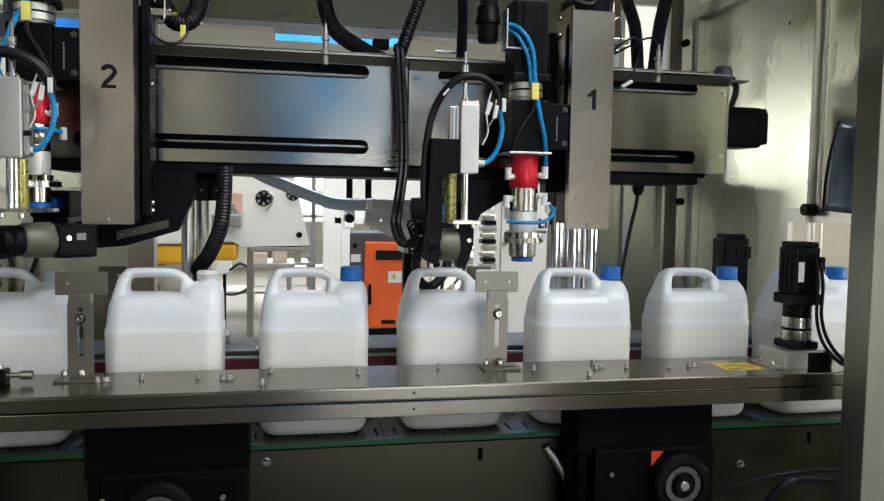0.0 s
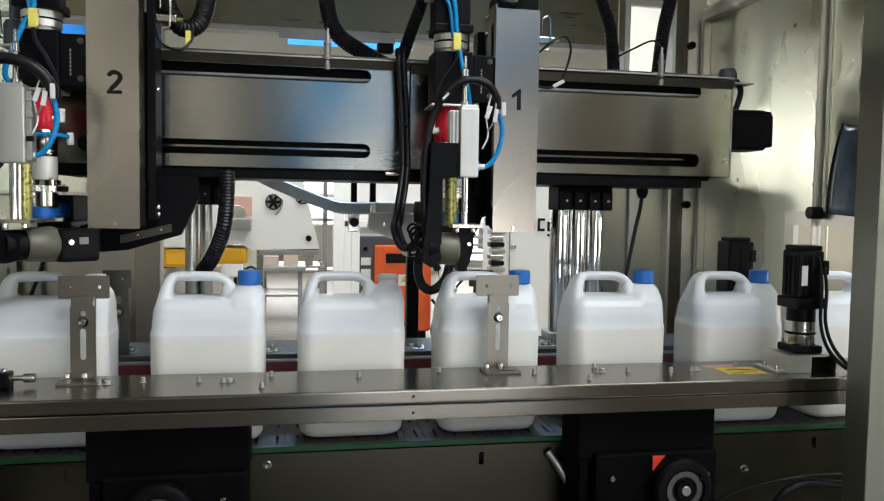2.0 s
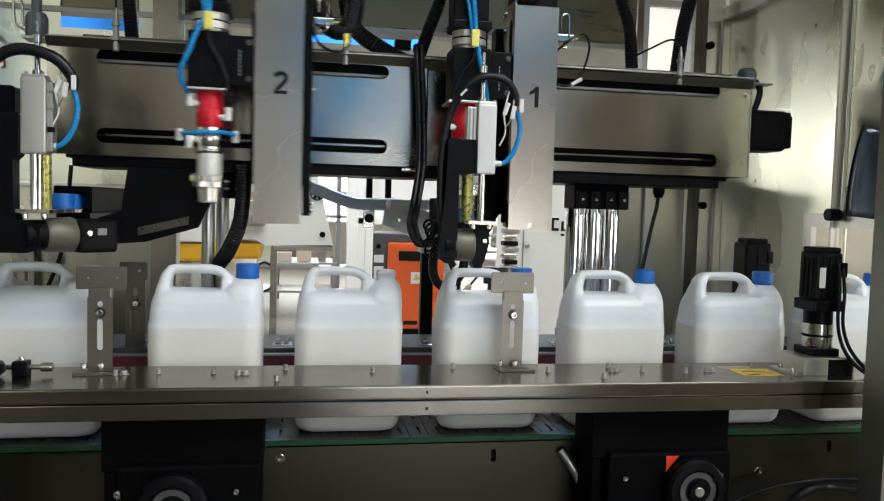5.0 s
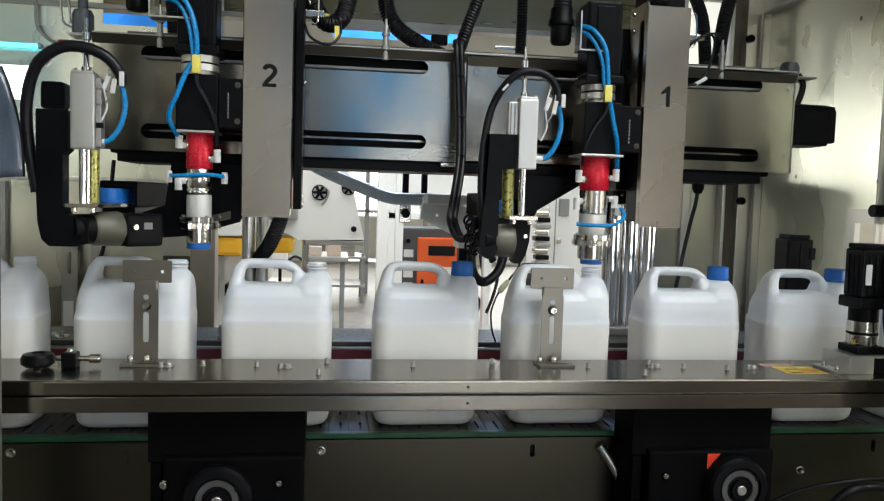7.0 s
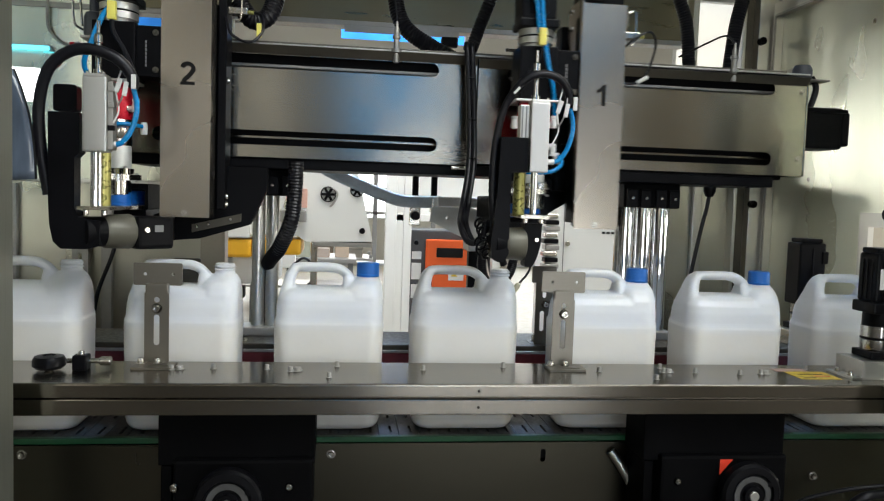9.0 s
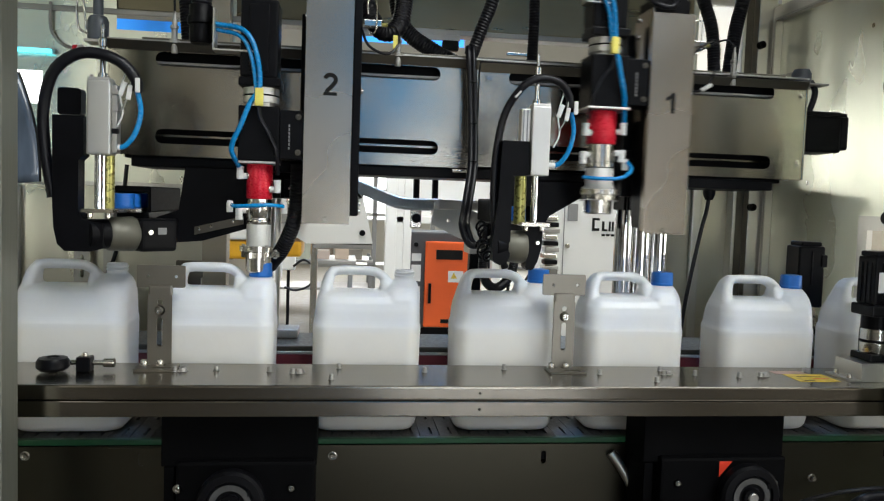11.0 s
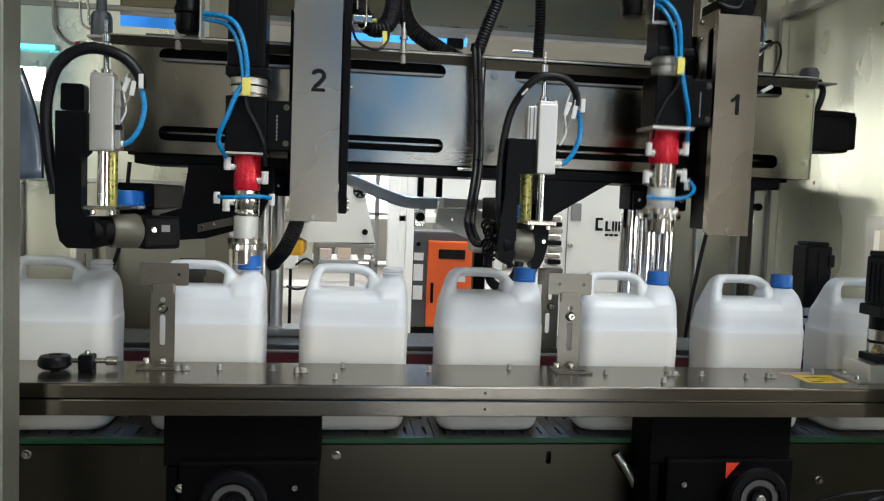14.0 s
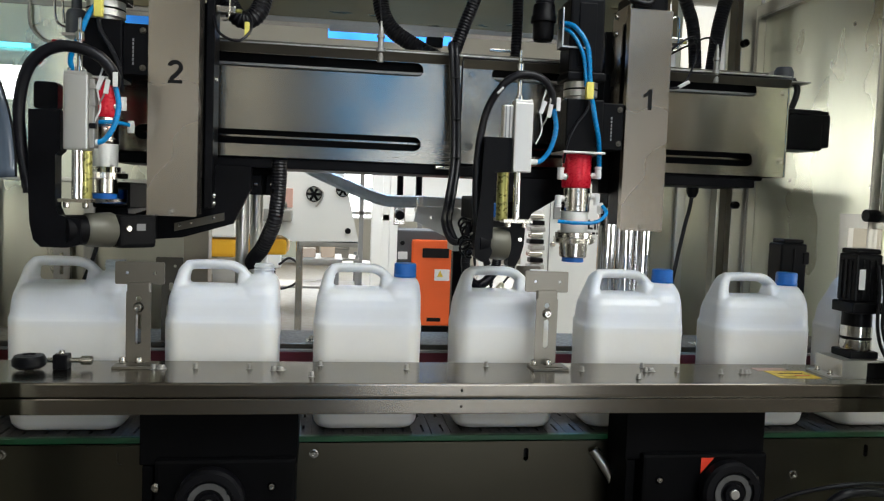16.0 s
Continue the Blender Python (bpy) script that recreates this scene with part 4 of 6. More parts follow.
        part("column_clamp", box(x0 - 0.066, x0 + 0.066, 0.165, 0.240, 1.330, 1.3855, 0.004), MATTE, g)
        for k in (-0.05, -0.018, 0.018, 0.05):
            part("clamp_bolt", rod(0.004, 0.150, 0.166, (x0 + k, 0, 1.352), "y"), CHROME, g, smooth=True)
            part("clamp_lug", box(x0 + k - 0.012, x0 + k + 0.012, 0.155, 0.166, 1.332, 1.372, 0.002), BLACK, g)
    return g


gantry()


def carriage(number, x_tube):
    """One travelling axis: a panel before an upright slide, and the capping head that rides on it. Its origin is the panel's middle."""
    c = thing("capping_carriage", "travelling axis with a brushed stainless cover panel marked %s" % number, "machine axis", group="capping carriages")
    top = 1.725 if number == "1" else 1.90
    part("cover_panel", plate(rect(-0.0445, 0.0445, 1.285, top, 0.002), [], -0.038, -0.035), STEEL_V, c, "brushed stainless panel with a black digit")
    part("panel_flange", box(0.0425, 0.0445, -0.0345, 0.02, 1.290, top, 0.0005), STEEL_V, c)
    if number == "2":
        part("digit", digit_two(0.003, 1.548), INK, c)
    else:
        part("digit", plate([(0.0005, 1.5275), (0.0085, 1.5275), (0.0085, 1.5685), (0.002, 1.5685), (-0.003, 1.562), (-0.0095, 1.5585), (-0.0095, 1.5515), (-0.004, 1.5535), (0.0005, 1.557)], [], -0.0388, -0.0381), INK, c)
    bolt(c, (-0.002, -0.0385, 1.2935), 0.0042, -0.003, "y")
    part("slide_body", box(-0.036, 0.030, -0.030, 0.060, 1.295, 1.76, 0.003), BLACK, c)
    part("slide_side", box(0.046, 0.062, 0.03, 0.10, 1.30, 1.77, 0.002), BLACK, c)
    for z in (1.31, 1.325, 1.55):
        bolt(c, (0.062, 0.045, z), 0.005, 0.005, "x")
    notch = [(-0.0075 + 0.0125 * math.cos(radians(a)), 1.690 + 0.0125 * math.sin(radians(a))) for a in range(0, 181, 20)]
    part("side_cover", plate([(0.005, 1.515)] + notch + [(-0.020, 1.290), (-0.0345, 1.290), (-0.0345, 1.735), (0.040, 1.735), (0.058, 1.722), (0.058, 1.515)], [], 0.0415, 0.0445, pose(0, 0, 0, 0, 0, 90)), STEEL_V, c)
    bolt(c, (-0.0445, 0.030, 1.722), 0.005, -0.006, "x")
    bolt(c, (-0.0445, 0.030, 1.688), 0.005, -0.006, "x")
    part("slide_motor", box(-0.036, 0.032, -0.030, 0.036, 1.765, 1.92, 0.004), BLACKP, c)
    for z in (1.6045, 1.449):
        part("slide_arm", box(-0.05, 0.05, 0.058, 0.168, z - 0.009, z + 0.009, 0.002), BLACK, c)
    part("back_plate", box(-0.058, 0.05, 0.062, 0.105, 1.36, 1.70, 0.003), BLACK, c)
    # limit switch and hose on the far side of the panel
    s = part("limit_switch", box(0.064, 0.10, 0.03, 0.05, 1.676, 1.690, 0.002), CHROME, c, "small steel limit switch", False)
    part("switch_tip", rod(0.004, 0.10, 0.112, (0, 0.04, 1.683), "x"), BRASS, s, smooth=True)
    part("switch_frame", hose([(0.072, 0.03, 1.70), (0.072, 0.03, 1.725), (0.088, 0.03, 1.728), (0.088, 0.03, 1.67), (0.076, 0.03, 1.662)], 0.002, 8, 3), CHROME, s, smooth=True)
    if number == "2":
        part("switch_cable", hose([(0.112, 0.04, 1.683), (0.128, 0.02, 1.672), (0.132, 0.0, 1.64), (0.11, -0.01, 1.617), (0.075, 0.0, 1.632), (0.06, 0.03, 1.67)], 0.0028, 8), RUBBER, s, smooth=True)
        part("cable_tag", box(0.121, 0.130, -0.004, 0.004, 1.628, 1.655, 0.001), TAG, s, "pale cable tag")
    else:
        part("switch_cable", hose([(0.064, 0.03, 1.655), (0.09, 0.02, 1.678), (0.122, 0.03, 1.692), (0.142, 0.05, 1.672), (0.136, 0.06, 1.63), (0.12, 0.06, 1.60), (0.095, 0.05, 1.588), (0.062, 0.05, 1.592)], 0.0026, 8), RUBBER, s, smooth=True)
        t = part("cable_tag", rod(0.004, -0.014, 0.014, (0, 0, 0), "x"), WHITEP, s, "pale cable end", True)
        t.matrix_local = pose(0.118, 0.055, 1.598, 0, -30, 0)
    if number == "2":
        part("supply_hose", hose([(0.030, 0.10, 1.95), (0.045, 0.10, 1.82), (0.075, 0.09, 1.72), (0.105, 0.085, 1.678), (0.14, 0.09, 1.70), (0.150, 0.12, 1.80), (0.150, 0.15, 1.98)], 0.019, 16, 12, 0.0016, 0.0064), RUBBER, c, "black corrugated supply hose", True)
    else:
        part("slide_cable", hose([(-0.03, -0.01, 1.765), (-0.045, -0.035, 1.745), (-0.012, -0.045, 1.735), (0.01, -0.03, 1.76)], 0.006), RUBBER, c, smooth=True)

    head = new("capping_head")
    head.parent = c
    head["label"] = "capping head with red cylinder and turned steel chuck"
    hx = -0.128
    g = 1.16 if number == "1" else 0.97

    def hp(name, bm, mat, label="", smooth=False):
        return part(name, bm, mat, head, label, smooth)

    hp("motor", box(hx - 0.037, hx + 0.033, -0.034, 0.034, 1.690, 1.835, 0.005), BLACKP, "black servo motor")
    hp("motor_face", box(hx - 0.020, hx + 0.016, -0.0365, -0.0335, 1.70, 1.825, 0.002), BLACKP)
    hp("motor_flange", box(hx - 0.039, hx + 0.039, -0.038, 0.038, 1.674, 1.690, 0.003), BLACKP)
    hp("gear_ring", lathe([(0, 1.637), (0.026, 1.637), (0.026, 1.645), (0.034, 1.645), (0.034, 1.657), (0.032, 1.6575), (0.032, 1.6605), (0.034, 1.661), (0.034, 1.673), (0, 1.673)], (hx, 0, 0), seg=36), ALU, "pale gearbox ring", True)
    hp("gearbox_band", rod(0.0343, 1.6575, 1.6605, (hx, 0, 0)), BLACKP, "", True)
    hp("head_block", box(hx - 0.038, hx + 0.038, -0.038, 0.038, 1.534, 1.637, 0.003), BLACK, "black anodised block")
    hp("side_block", box(hx + 0.0385, hx + 0.0815, -0.034, 0.034, 1.540, 1.632, 0.002), BLACK)
    for z in (1.553, 1.620):
        bolt(head, (hx + 0.073, -0.0345, z), 0.004, -0.004, "y", mat=DARKST)
    for k in range(7):
        hp("print_bar", box(hx + 0.055, hx + 0.0575, -0.0348, -0.0342, 1.558 + k * 0.007, 1.563 + k * 0.007), GREYP)
    hp("block_plate", box(hx - 0.0375 * g, hx + 0.0375 * g, -0.0375 * g, 0.0375 * g, 1.5295, 1.534, 0.001), ALU)
    hp("red_cylinder", lathe([(0, 1.463), (0.0245 * g, 1.463), (0.0255 * g, 1.465), (0.0255 * g, 1.527), (0.0245 * g, 1.529), (0, 1.529)], (hx, 0, 0), seg=40), RED, "red anodised cylinder", True)
    hp("upper_chuck", lathe([(0, 1.414), (0.0235 * g, 1.414), (0.0250 * g, 1.416), (0.0250 * g, 1.424), (0.0242 * g, 1.425), (0.0242 * g, 1.427), (0.0250 * g, 1.428), (0.0250 * g, 1.461), (0.0235 * g, 1.463), (0, 1.463)], (hx, 0, 0), seg=48), CHROME, "turned steel upper chuck", True)
    hp("sleeve", lathe([(0, 1.372), (0.0238 * g, 1.372), (0.0238 * g, 1.412), (0.0225 * g, 1.414), (0, 1.414)], (hx, 0, 0), seg=40), PALE, "pale spinning sleeve", True)
    ch = hp("chuck", lathe([(0, 1.321), (0.0215 * g, 1.321), (0.0240 * g, 1.3235), (0.0248 * g, 1.3495), (0, 1.3495)], (hx, 0, 0), seg=48), CHROME, "turned steel lower chuck", True)
    # two lobed clamp plates between sleeve and chuck
    for z0, z1, rr, lobe, a0 in ((1.3505, 1.3605, 0.0335, 0.0085, 10), (1.3615, 1.3715, 0.0290, 0.0075, 70)):
        ring = []
        for a in range(0, 360, 6):
            rad = rr * g + lobe * max(0.0, math.cos(radians(3 * (a - a0)))) ** 3
            ring.append((hx + rad * math.cos(radians(a)), rad * math.sin(radians(a))))
        part("clamp_plate", plate(ring, [], z0, z1, Matrix(((1, 0, 0, 0), (0, 0, 1, 0), (0, 1, 0, 0), (0, 0, 0, 1)))), CHROME, ch)
        for k in range(3):
            a = radians(a0 + 120 * k)
            part("clamp_screw", rod(0.0035, z0 - 0.004, z1 + 0.004, (hx + g * rr * math.cos(a), g * rr * math.sin(a), 0), seg=12), DULL, ch, smooth=True)
    # fittings and tubes
    side = 1 if number == "1" else -1

    def elbow(a, z, up):
        f = hp("elbow_fitting", rod(0.0058, -0.004, 0.016, (0, 0, 0), "x"), WHITEP, "white push-in elbow", True)
        f.matrix_local = Matrix.Translation((hx, 0, z)) @ Matrix.Rotation(radians(a), 4, "Z") @ Matrix.Translation((0.024 * g, 0, 0))
        part("elbow_end", lathe([(0, -0.007), (0.0066, -0.006), (0.0070, 0.004), (0.0062, 0.012), (0.0070, 0.013), (0.0070, 0.018), (0, 0.018)], (0.0150, 0, 0), seg=20), WHITEP, f, smooth=True).rotation_euler = (0, 0, 0) if up else (radians(180), 0, 0)
        part("elbow_collar", rod(0.0078, -0.001, 0.003, (0, 0, 0), "x"), CHROME, f, smooth=True)

    elbow(-25, 1.488 if side > 0 else 1.482, True)
    elbow(205, 1.484 if side > 0 else 1.506, True)
    elbow(200, 1.440, False)
    if side > 0:
        elbow(-12, 1.446, False)
    hold = -0.083 if side > 0 else -0.114
    tx, tz = (hx + 0.0405, 1.504) if side > 0 else (hx - 0.0360, 1.522)
    bend = 0.014 if side > 0 else -0.030
    hp("air_tube", hose([(hx + hold + 0.030, -0.022, 1.786), (hx - 0.030, -0.045, 1.773), (hx - 0.006, -0.052, 1.735), (hx + 0.002, -0.052, 1.672), (hx + bend * 0.5, -0.052, 1.640), (hx + bend, -0.055, 1.60), (hx + bend + (0.014 if side > 0 else -0.018), -0.045, 1.555), (tx, -0.018, tz)], 0.0048, 10), TUBE, "blue air tube", True)
    hp("air_tube", hose([(hx + hold + 0.030, -0.017, 1.777), (hx - 0.035, -0.040, 1.762), (hx - 0.013, -0.048, 1.72), (hx - 0.004, -0.048, 1.660)], 0.004, 10), TUBE, "", True)
    hp("tube_tag", box(hx - 0.006, hx + 0.009, -0.0585, -0.0465, 1.635, 1.668, 0.002), TAG, "yellow tube tag")
    hp("cable", hose([(hx + 0.004, -0.050, 1.665), (hx + 0.002, -0.050, 1.62), (hx - 0.02 * side, -0.045, 1.585), (hx - 0.034 * side, -0.040, 1.55), (hx - 0.036 * side, -0.026, 1.51)], 0.0026 if side > 0 else 0.0042, 8), RUBBER, "", True)
    hp("air_tube", hose([(hx + 0.052, -0.018, 1.428), (hx + 0.056, -0.03, 1.412), (hx + 0.03, -0.046, 1.395), (hx - 0.01, -0.044, 1.392), (hx - 0.045, -0.034, 1.394)] if side > 0 else [(hx - 0.050, -0.012, 1.450), (hx - 0.040, -0.034, 1.448), (hx - 0.01, -0.044, 1.450), (hx + 0.025, -0.040, 1.452), (hx + 0.047, -0.018, 1.450)], 0.0038, 10), TUBE, "blue air tube", True)
    if side < 0:
        for u in (-0.054, 0.048):
            hp("elbow_fitting", lathe([(0, -0.012), (0.006, -0.012), (0.0066, 0.002), (0.0052, 0.010), (0, 0.010)], (hx + u, -0.010, 1.448), seg=18), WHITEP, "white push-in elbow", True)
    else:
        hp("elbow_fitting", lathe([(0, -0.012), (0.006, -0.012), (0.0066, 0.002), (0.0052, 0.010), (0, 0.010)], (hx + 0.050, -0.010, 1.424), seg=18), WHITEP, "white push-in elbow", True)
    # cable holder at the top
    hb = hx + hold + 0.028
    hp("hose_holder", plate([(hb, 1.735), (hx - 0.006, 1.735), (hx - 0.006, 1.738), (hb + 0.003, 1.738), (hb + 0.003, 1.812), (hb, 1.812)], [], -0.040, -0.004), FRAME, "bent sheet-steel hose holder")
    hg = hx + hold
    hp("hose_gland", lathe([(0, 1.752), (0.018, 1.752), (0.021, 1.757), (0.0215, 1.786), (0.0255, 1.788), (0.0255, 1.798), (0.0225, 1.802), (0.0215, 1.822), (0, 1.822)], (hg, 0.0, 0), seg=28), BLACKP, "black hose gland", True)
    hp("head_hose", hose([(hg, 0.0, 1.815), (hg + 0.003, 0.0, 1.86), (hg + 0.008, 0.01, 1.92), (hg + 0.016, 0.03, 2.02)], 0.0195, 16, 10, 0.0016, 0.0064), RUBBER, "black corrugated hose", True)
    return c, head


CARRIAGE2, HEAD2 = carriage("2", -1)
CARRIAGE1, HEAD1 = carriage("1", 1)


def cap_feeder(x, number):
    """The arm that offers caps to a head. Its origin lies under the cap that waits."""
    f = thing("cap_feeder", "black curved feeder arm with a pneumatic cylinder and hoses", "cap feeder", pose(x + 0.011, 0.013, 0), group="cap feeders")
    turned = number == "1"
    arm = [(-0.082, 1.458), (-0.032, 1.458), (-0.032, 1.392), (-0.040, 1.384), (-0.040, 1.300), (-0.034, 1.285), (-0.016, 1.280), (0.0, 1.278), (0.0, 1.236), (-0.020, 1.230), (-0.062, 1.230), (-0.074, 1.242), (-0.080, 1.27), (-0.082, 1.32)]
    if turned:
        arm = [(-0.074, 1.449), (-0.024, 1.449), (-0.024, 1.388), (-0.053, 1.386), (-0.053, 1.290), (-0.053, 1.240), (-0.060, 1.226), (-0.072, 1.224), (-0.084, 1.232), (-0.086, 1.26), (-0.078, 1.34)]
    part("feeder_arm", plate(arm, [], -0.172, -0.140), BLACK, f, "black C-shaped arm")
    if turned:
        cy = part("cylinder", box(-0.0225, 0.011, -0.180, -0.142, 1.388, 1.512, 0.002), ALU, f, "pale aluminium pneumatic cylinder")
        part("cylinder_back", box(-0.0405, -0.0228, -0.168, -0.146, 1.43, 1.508, 0.002), ALU, cy)
        for u in (-0.0365, -0.0295):
            part("cylinder_groove", box(u - 0.0012, u + 0.0012, -0.1690, -0.1675, 1.432, 1.506), GREYP, cy)
    else:
        part("arm_pad", plate(rect(-0.078, -0.040, 1.46, 1.505, 0.006), [], -0.160, -0.135), BLACKP, f)
        cy = part("cylinder", box(-0.026, 0.013, -0.180, -0.142, 1.394, 1.518, 0.003), ALU, f, "pale aluminium pneumatic cylinder")
        part("sensor_rail", box(0.0132, 0.022, -0.174, -0.150, 1.398, 1.512, 0.002), DULL, cy)
        for sz in (1.430, 1.468, 1.495):
            part("sensor_clip", box(0.0135, 0.024, -0.176, -0.166, sz, sz + 0.009, 0.0015), BLACKP if sz < 1.46 else DULL, cy)
    dz = -0.006 if turned else 0.0
    part("cylinder_cap", box(-0.0215 if turned else -0.025, 0.010, -0.178, -0.144, 1.518 + dz, 1.523 + dz, 0.001), ALU, cy)
    part("top_rod", lathe([(0, 1.523), (0.008, 1.523), (0.008, 1.531), (0.0045, 1.532), (0.0045, 1.575), (0.007, 1.576), (0.007, 1.588), (0.003, 1.592), (0.003, 1.612), (0, 1.612)], (-0.012 if turned else -0.005, -0.162, dz), seg=20), SHAFT, cy, smooth=True)
    for sx in (-0.018, 0.007):
        part("cap_screw", rod(0.003, 1.523 + dz, 1.527 + dz, (sx, -0.176, 0)), CHROME, cy, smooth=True)
    # joint under the arm, running back and sideways to the beam
    tilt = pose(-0.069, -0.148, 1.257, 0, 0, 8) if turned else pose(-0.012, -0.145, 1.259, 0, 0, 40)

    def joint(name, bm, mat, label="", smooth=False):
        bm.transform(tilt)
        return part(name, bm, mat, f, label, smooth)

    reach = 0.046 if turned else 0.060
    joint("joint_neck", rod(0.026, -0.010 if turned else -0.025, 0.012, (0, 0, 0), "x"), BLACK, "", True)
    joint("joint_sleeve", lathe([(0, 0.010), (0.0265, 0.010), (0.029, 0.014), (0.031, 0.045 if turned else 0.056), (0.029, 0.048 if turned else 0.060), (0, 0.048 if turned else 0.060)], (0, 0, 0), "x", 36), JOINTGREY, "dull grey joint sleeve", True)
    if turned:
        part("joint_arm", plate([(-0.0225, 1.2955), (0.010, 1.2955), (0.0085, 1.257), (0.003, 1.234), (-0.004, 1.219), (-0.008, 1.2155), (-0.018, 1.2155), (-0.0205, 1.221), (-0.0185, 1.235)], [], -0.160, -0.126), BLACK, f, "black curved arm below the joint")
        part("joint_screw", rod(0.0045, -0.1645, -0.159, (0.000, 0, 1.266), "y"), CHROME, f, smooth=True)
    else:
        joint("joint_box", box(0.058, 0.128, -0.030, 0.030, -0.031, 0.027, 0.008, 3), BLACK)
        joint("joint_screw", rod(0.0055, -0.036, -0.021, (0.074, 0, 0.004), "y"), CHROME, "", True)
        joint("joint_label", box(0.090, 0.106, -0.0308, -0.0302, 0.0, 0.012), GREYP)
        part("joint_web", box(0.032, 0.078, -0.068, 0.052, 1.236, 1.283, 0.005), BLACK, f)
    long = [(0.036, 1.232), (0.125, 1.240), (0.222, 1.270), (0.255, 1.340), (0.255, 1.3855), (0.090, 1.3855), (0.078, 1.300), (0.036, 1.285)]
    if number == "2":
        part("joint_arm", plate(long, [], 0.052, 0.074), BLACK, f, "black rising arm plate")
        part("joint_brace", plate([(0.110, 1.252), (0.205, 1.276), (0.205, 1.292), (0.110, 1.268)], [], 0.047, 0.0515), DARKST, f, "darkened steel brace")
        for u in (0.12, 0.142, 0.185):
            part("joint_screw", rod(0.003, 0.042, 0.048, (u, 0, 1.262 + (u - 0.11) * 0.25), "y"), CHROME, f, smooth=True)
    part("rear_arm", plate([(0.0, 1.260), (0.060, 1.262), (0.074, 1.290), (0.083, 1.311), (0.186, 1.374), (0.206, 1.3855), (0.0, 1.3855)] if number == "1" else [(0.078, 1.275), (0.150, 1.290), (0.22, 1.330), (0.25, 1.3855), (0.085, 1.3855)], [], 0.075, 0.115), BLACK, f, "black gusset arm under the beam")
    part("rear_arm_pad", box(0.085, 0.16, 0.115, 0.20, 1.366, 1.3855, 0.002), BLACK, f)
    # cap track running in from behind
    part("cap_track", box(-0.030, 0.030, 0.016, 0.29, 1.280, 1.2945, 0.002), BLACK, f, "black cap track")
    part("track_cover", plate(rect(-0.034, 0.034, 1.2945, 1.345, 0.004), [rect(-0.028, 0.028, 1.2955, 1.334, 0.003)], 0.016, 0.29), MATTE, f, "black cover over the waiting caps")
    # hoses
    arc = [(-0.088, -0.150, 1.32), (-0.099, -0.155, 1.40), (-0.098, -0.165, 1.47), (-0.079, -0.176, 1.527), (-0.045, -0.18, 1.556), (-0.008, -0.18, 1.561), (0.030, -0.178, 1.548), (0.052, -0.172, 1.520), (0.050, -0.165, 1.500)]
    if turned:
        arc = [(-0.052, -0.130, 1.217), (-0.068, -0.140, 1.252), (-0.081, -0.150, 1.313), (-0.083, -0.150, 1.394), (-0.078, -0.150, 1.454), (-0.066, -0.155, 1.505), (-0.041, -0.172, 1.546), (-0.010, -0.178, 1.562), (0.026, -0.175, 1.556), (0.046, -0.168, 1.534), (0.049, -0.162, 1.511)]
    part("hose_arc", hose(arc, 0.0074 if turned else 0.0100, 14, 12, 0.0007, 0.013), RUBBER, f, "black wrapped hose arc", True)
    part("arc_wrap", hose([(-0.058, -0.1895, 1.524), (-0.048, -0.190, 1.535)], 0.0022, 8, 3), WHITEP, f, smooth=True)
    part("air_tube", hose([(0.052, -0.165, 1.505), (0.058, -0.165, 1.47), (0.050, -0.165, 1.435), (0.034, -0.165, 1.412), (0.018, -0.165, 1.407)], 0.0045, 10), TUBE, f, "blue air tube", True)
    part("tube_fitting", rod(0.005, 0.010, 0.026, (0, -0.165, 1.408), "x"), WHITEP, f, smooth=True)
    for k, (dx, dz) in enumerate(((0.030, 1.506), (0.042, 1.500), (0.056, 1.512))):
        t = part("wire_tag", box(-0.0038, 0.0038, -0.0025, 0.0025, -0.012, 0.012, 0.0012), WHITEP, f, "white wire tag")
        t.matrix_local = pose(dx, -0.172 - 0.004 * k, dz, 0, 20 - 10 * k, 0)
    part("thin_wire", hose([(0.036, -0.168, 1.54), (0.026, -0.172, 1.50), (0.030, -0.17, 1.465), (0.020, -0.17, 1.44)], 0.0015, 8), WHITEP, f, smooth=True)
    part("thin_wire", hose([(0.046, -0.168, 1.53), (0.038, -0.175, 1.49), (0.028, -0.172, 1.47)], 0.0015, 8), DULL, f, smooth=True)
    # the lifter: rods, foot plate, brass sleeve
    li = new("cap_lifter")
    li.parent = f
    li["label"] = "steel rods and foot plate that lift the cap"
    part("lift_rod", rod(0.006, 1.302, 1.42, (-0.010, -0.165, 0)), SHAFT, li, smooth=True)
    if not turned:
        part("lift_rod", rod(0.0045, 1.302, 1.42, (-0.010, -0.140, 0)), SHAFT, li, smooth=True)
    part("sleeve", lathe([(0, 1.303), (0.0105, 1.303), (0.011, 1.305), (0.011, 1.396), (0, 1.396)], (-0.031, -0.140, -0.004) if turned else (-0.008, -0.117, 0), seg=24), BRASS, li, "yellow-green polished sleeve", True)
    part("foot_plate", plate([(-0.034, -0.178), (0.018, -0.178), (0.024, -0.06), (0.024, 0.020), (-0.024, 0.020), (-0.024, -0.10), (-0.034, -0.14)], [], 1.2965, 1.3025, Matrix(((1, 0, 0, 0), (0, 0, 1, 0), (0, 1, 0, 0), (0, 0, 0, 1)))), STEEL, li)
    for sx in (-0.024, 0.006):
        part("foot_screw", rod(0.005, 1.287, 1.2965, (sx, -0.165, 0)), CHROME, li, smooth=True)
    return f, li


FX2, FX1 = -0.655, 0.103
FEEDER2, LIFTER2 = cap_feeder(FX2, "2")
FEEDER1, LIFTER1 = cap_feeder(FX1, "1")


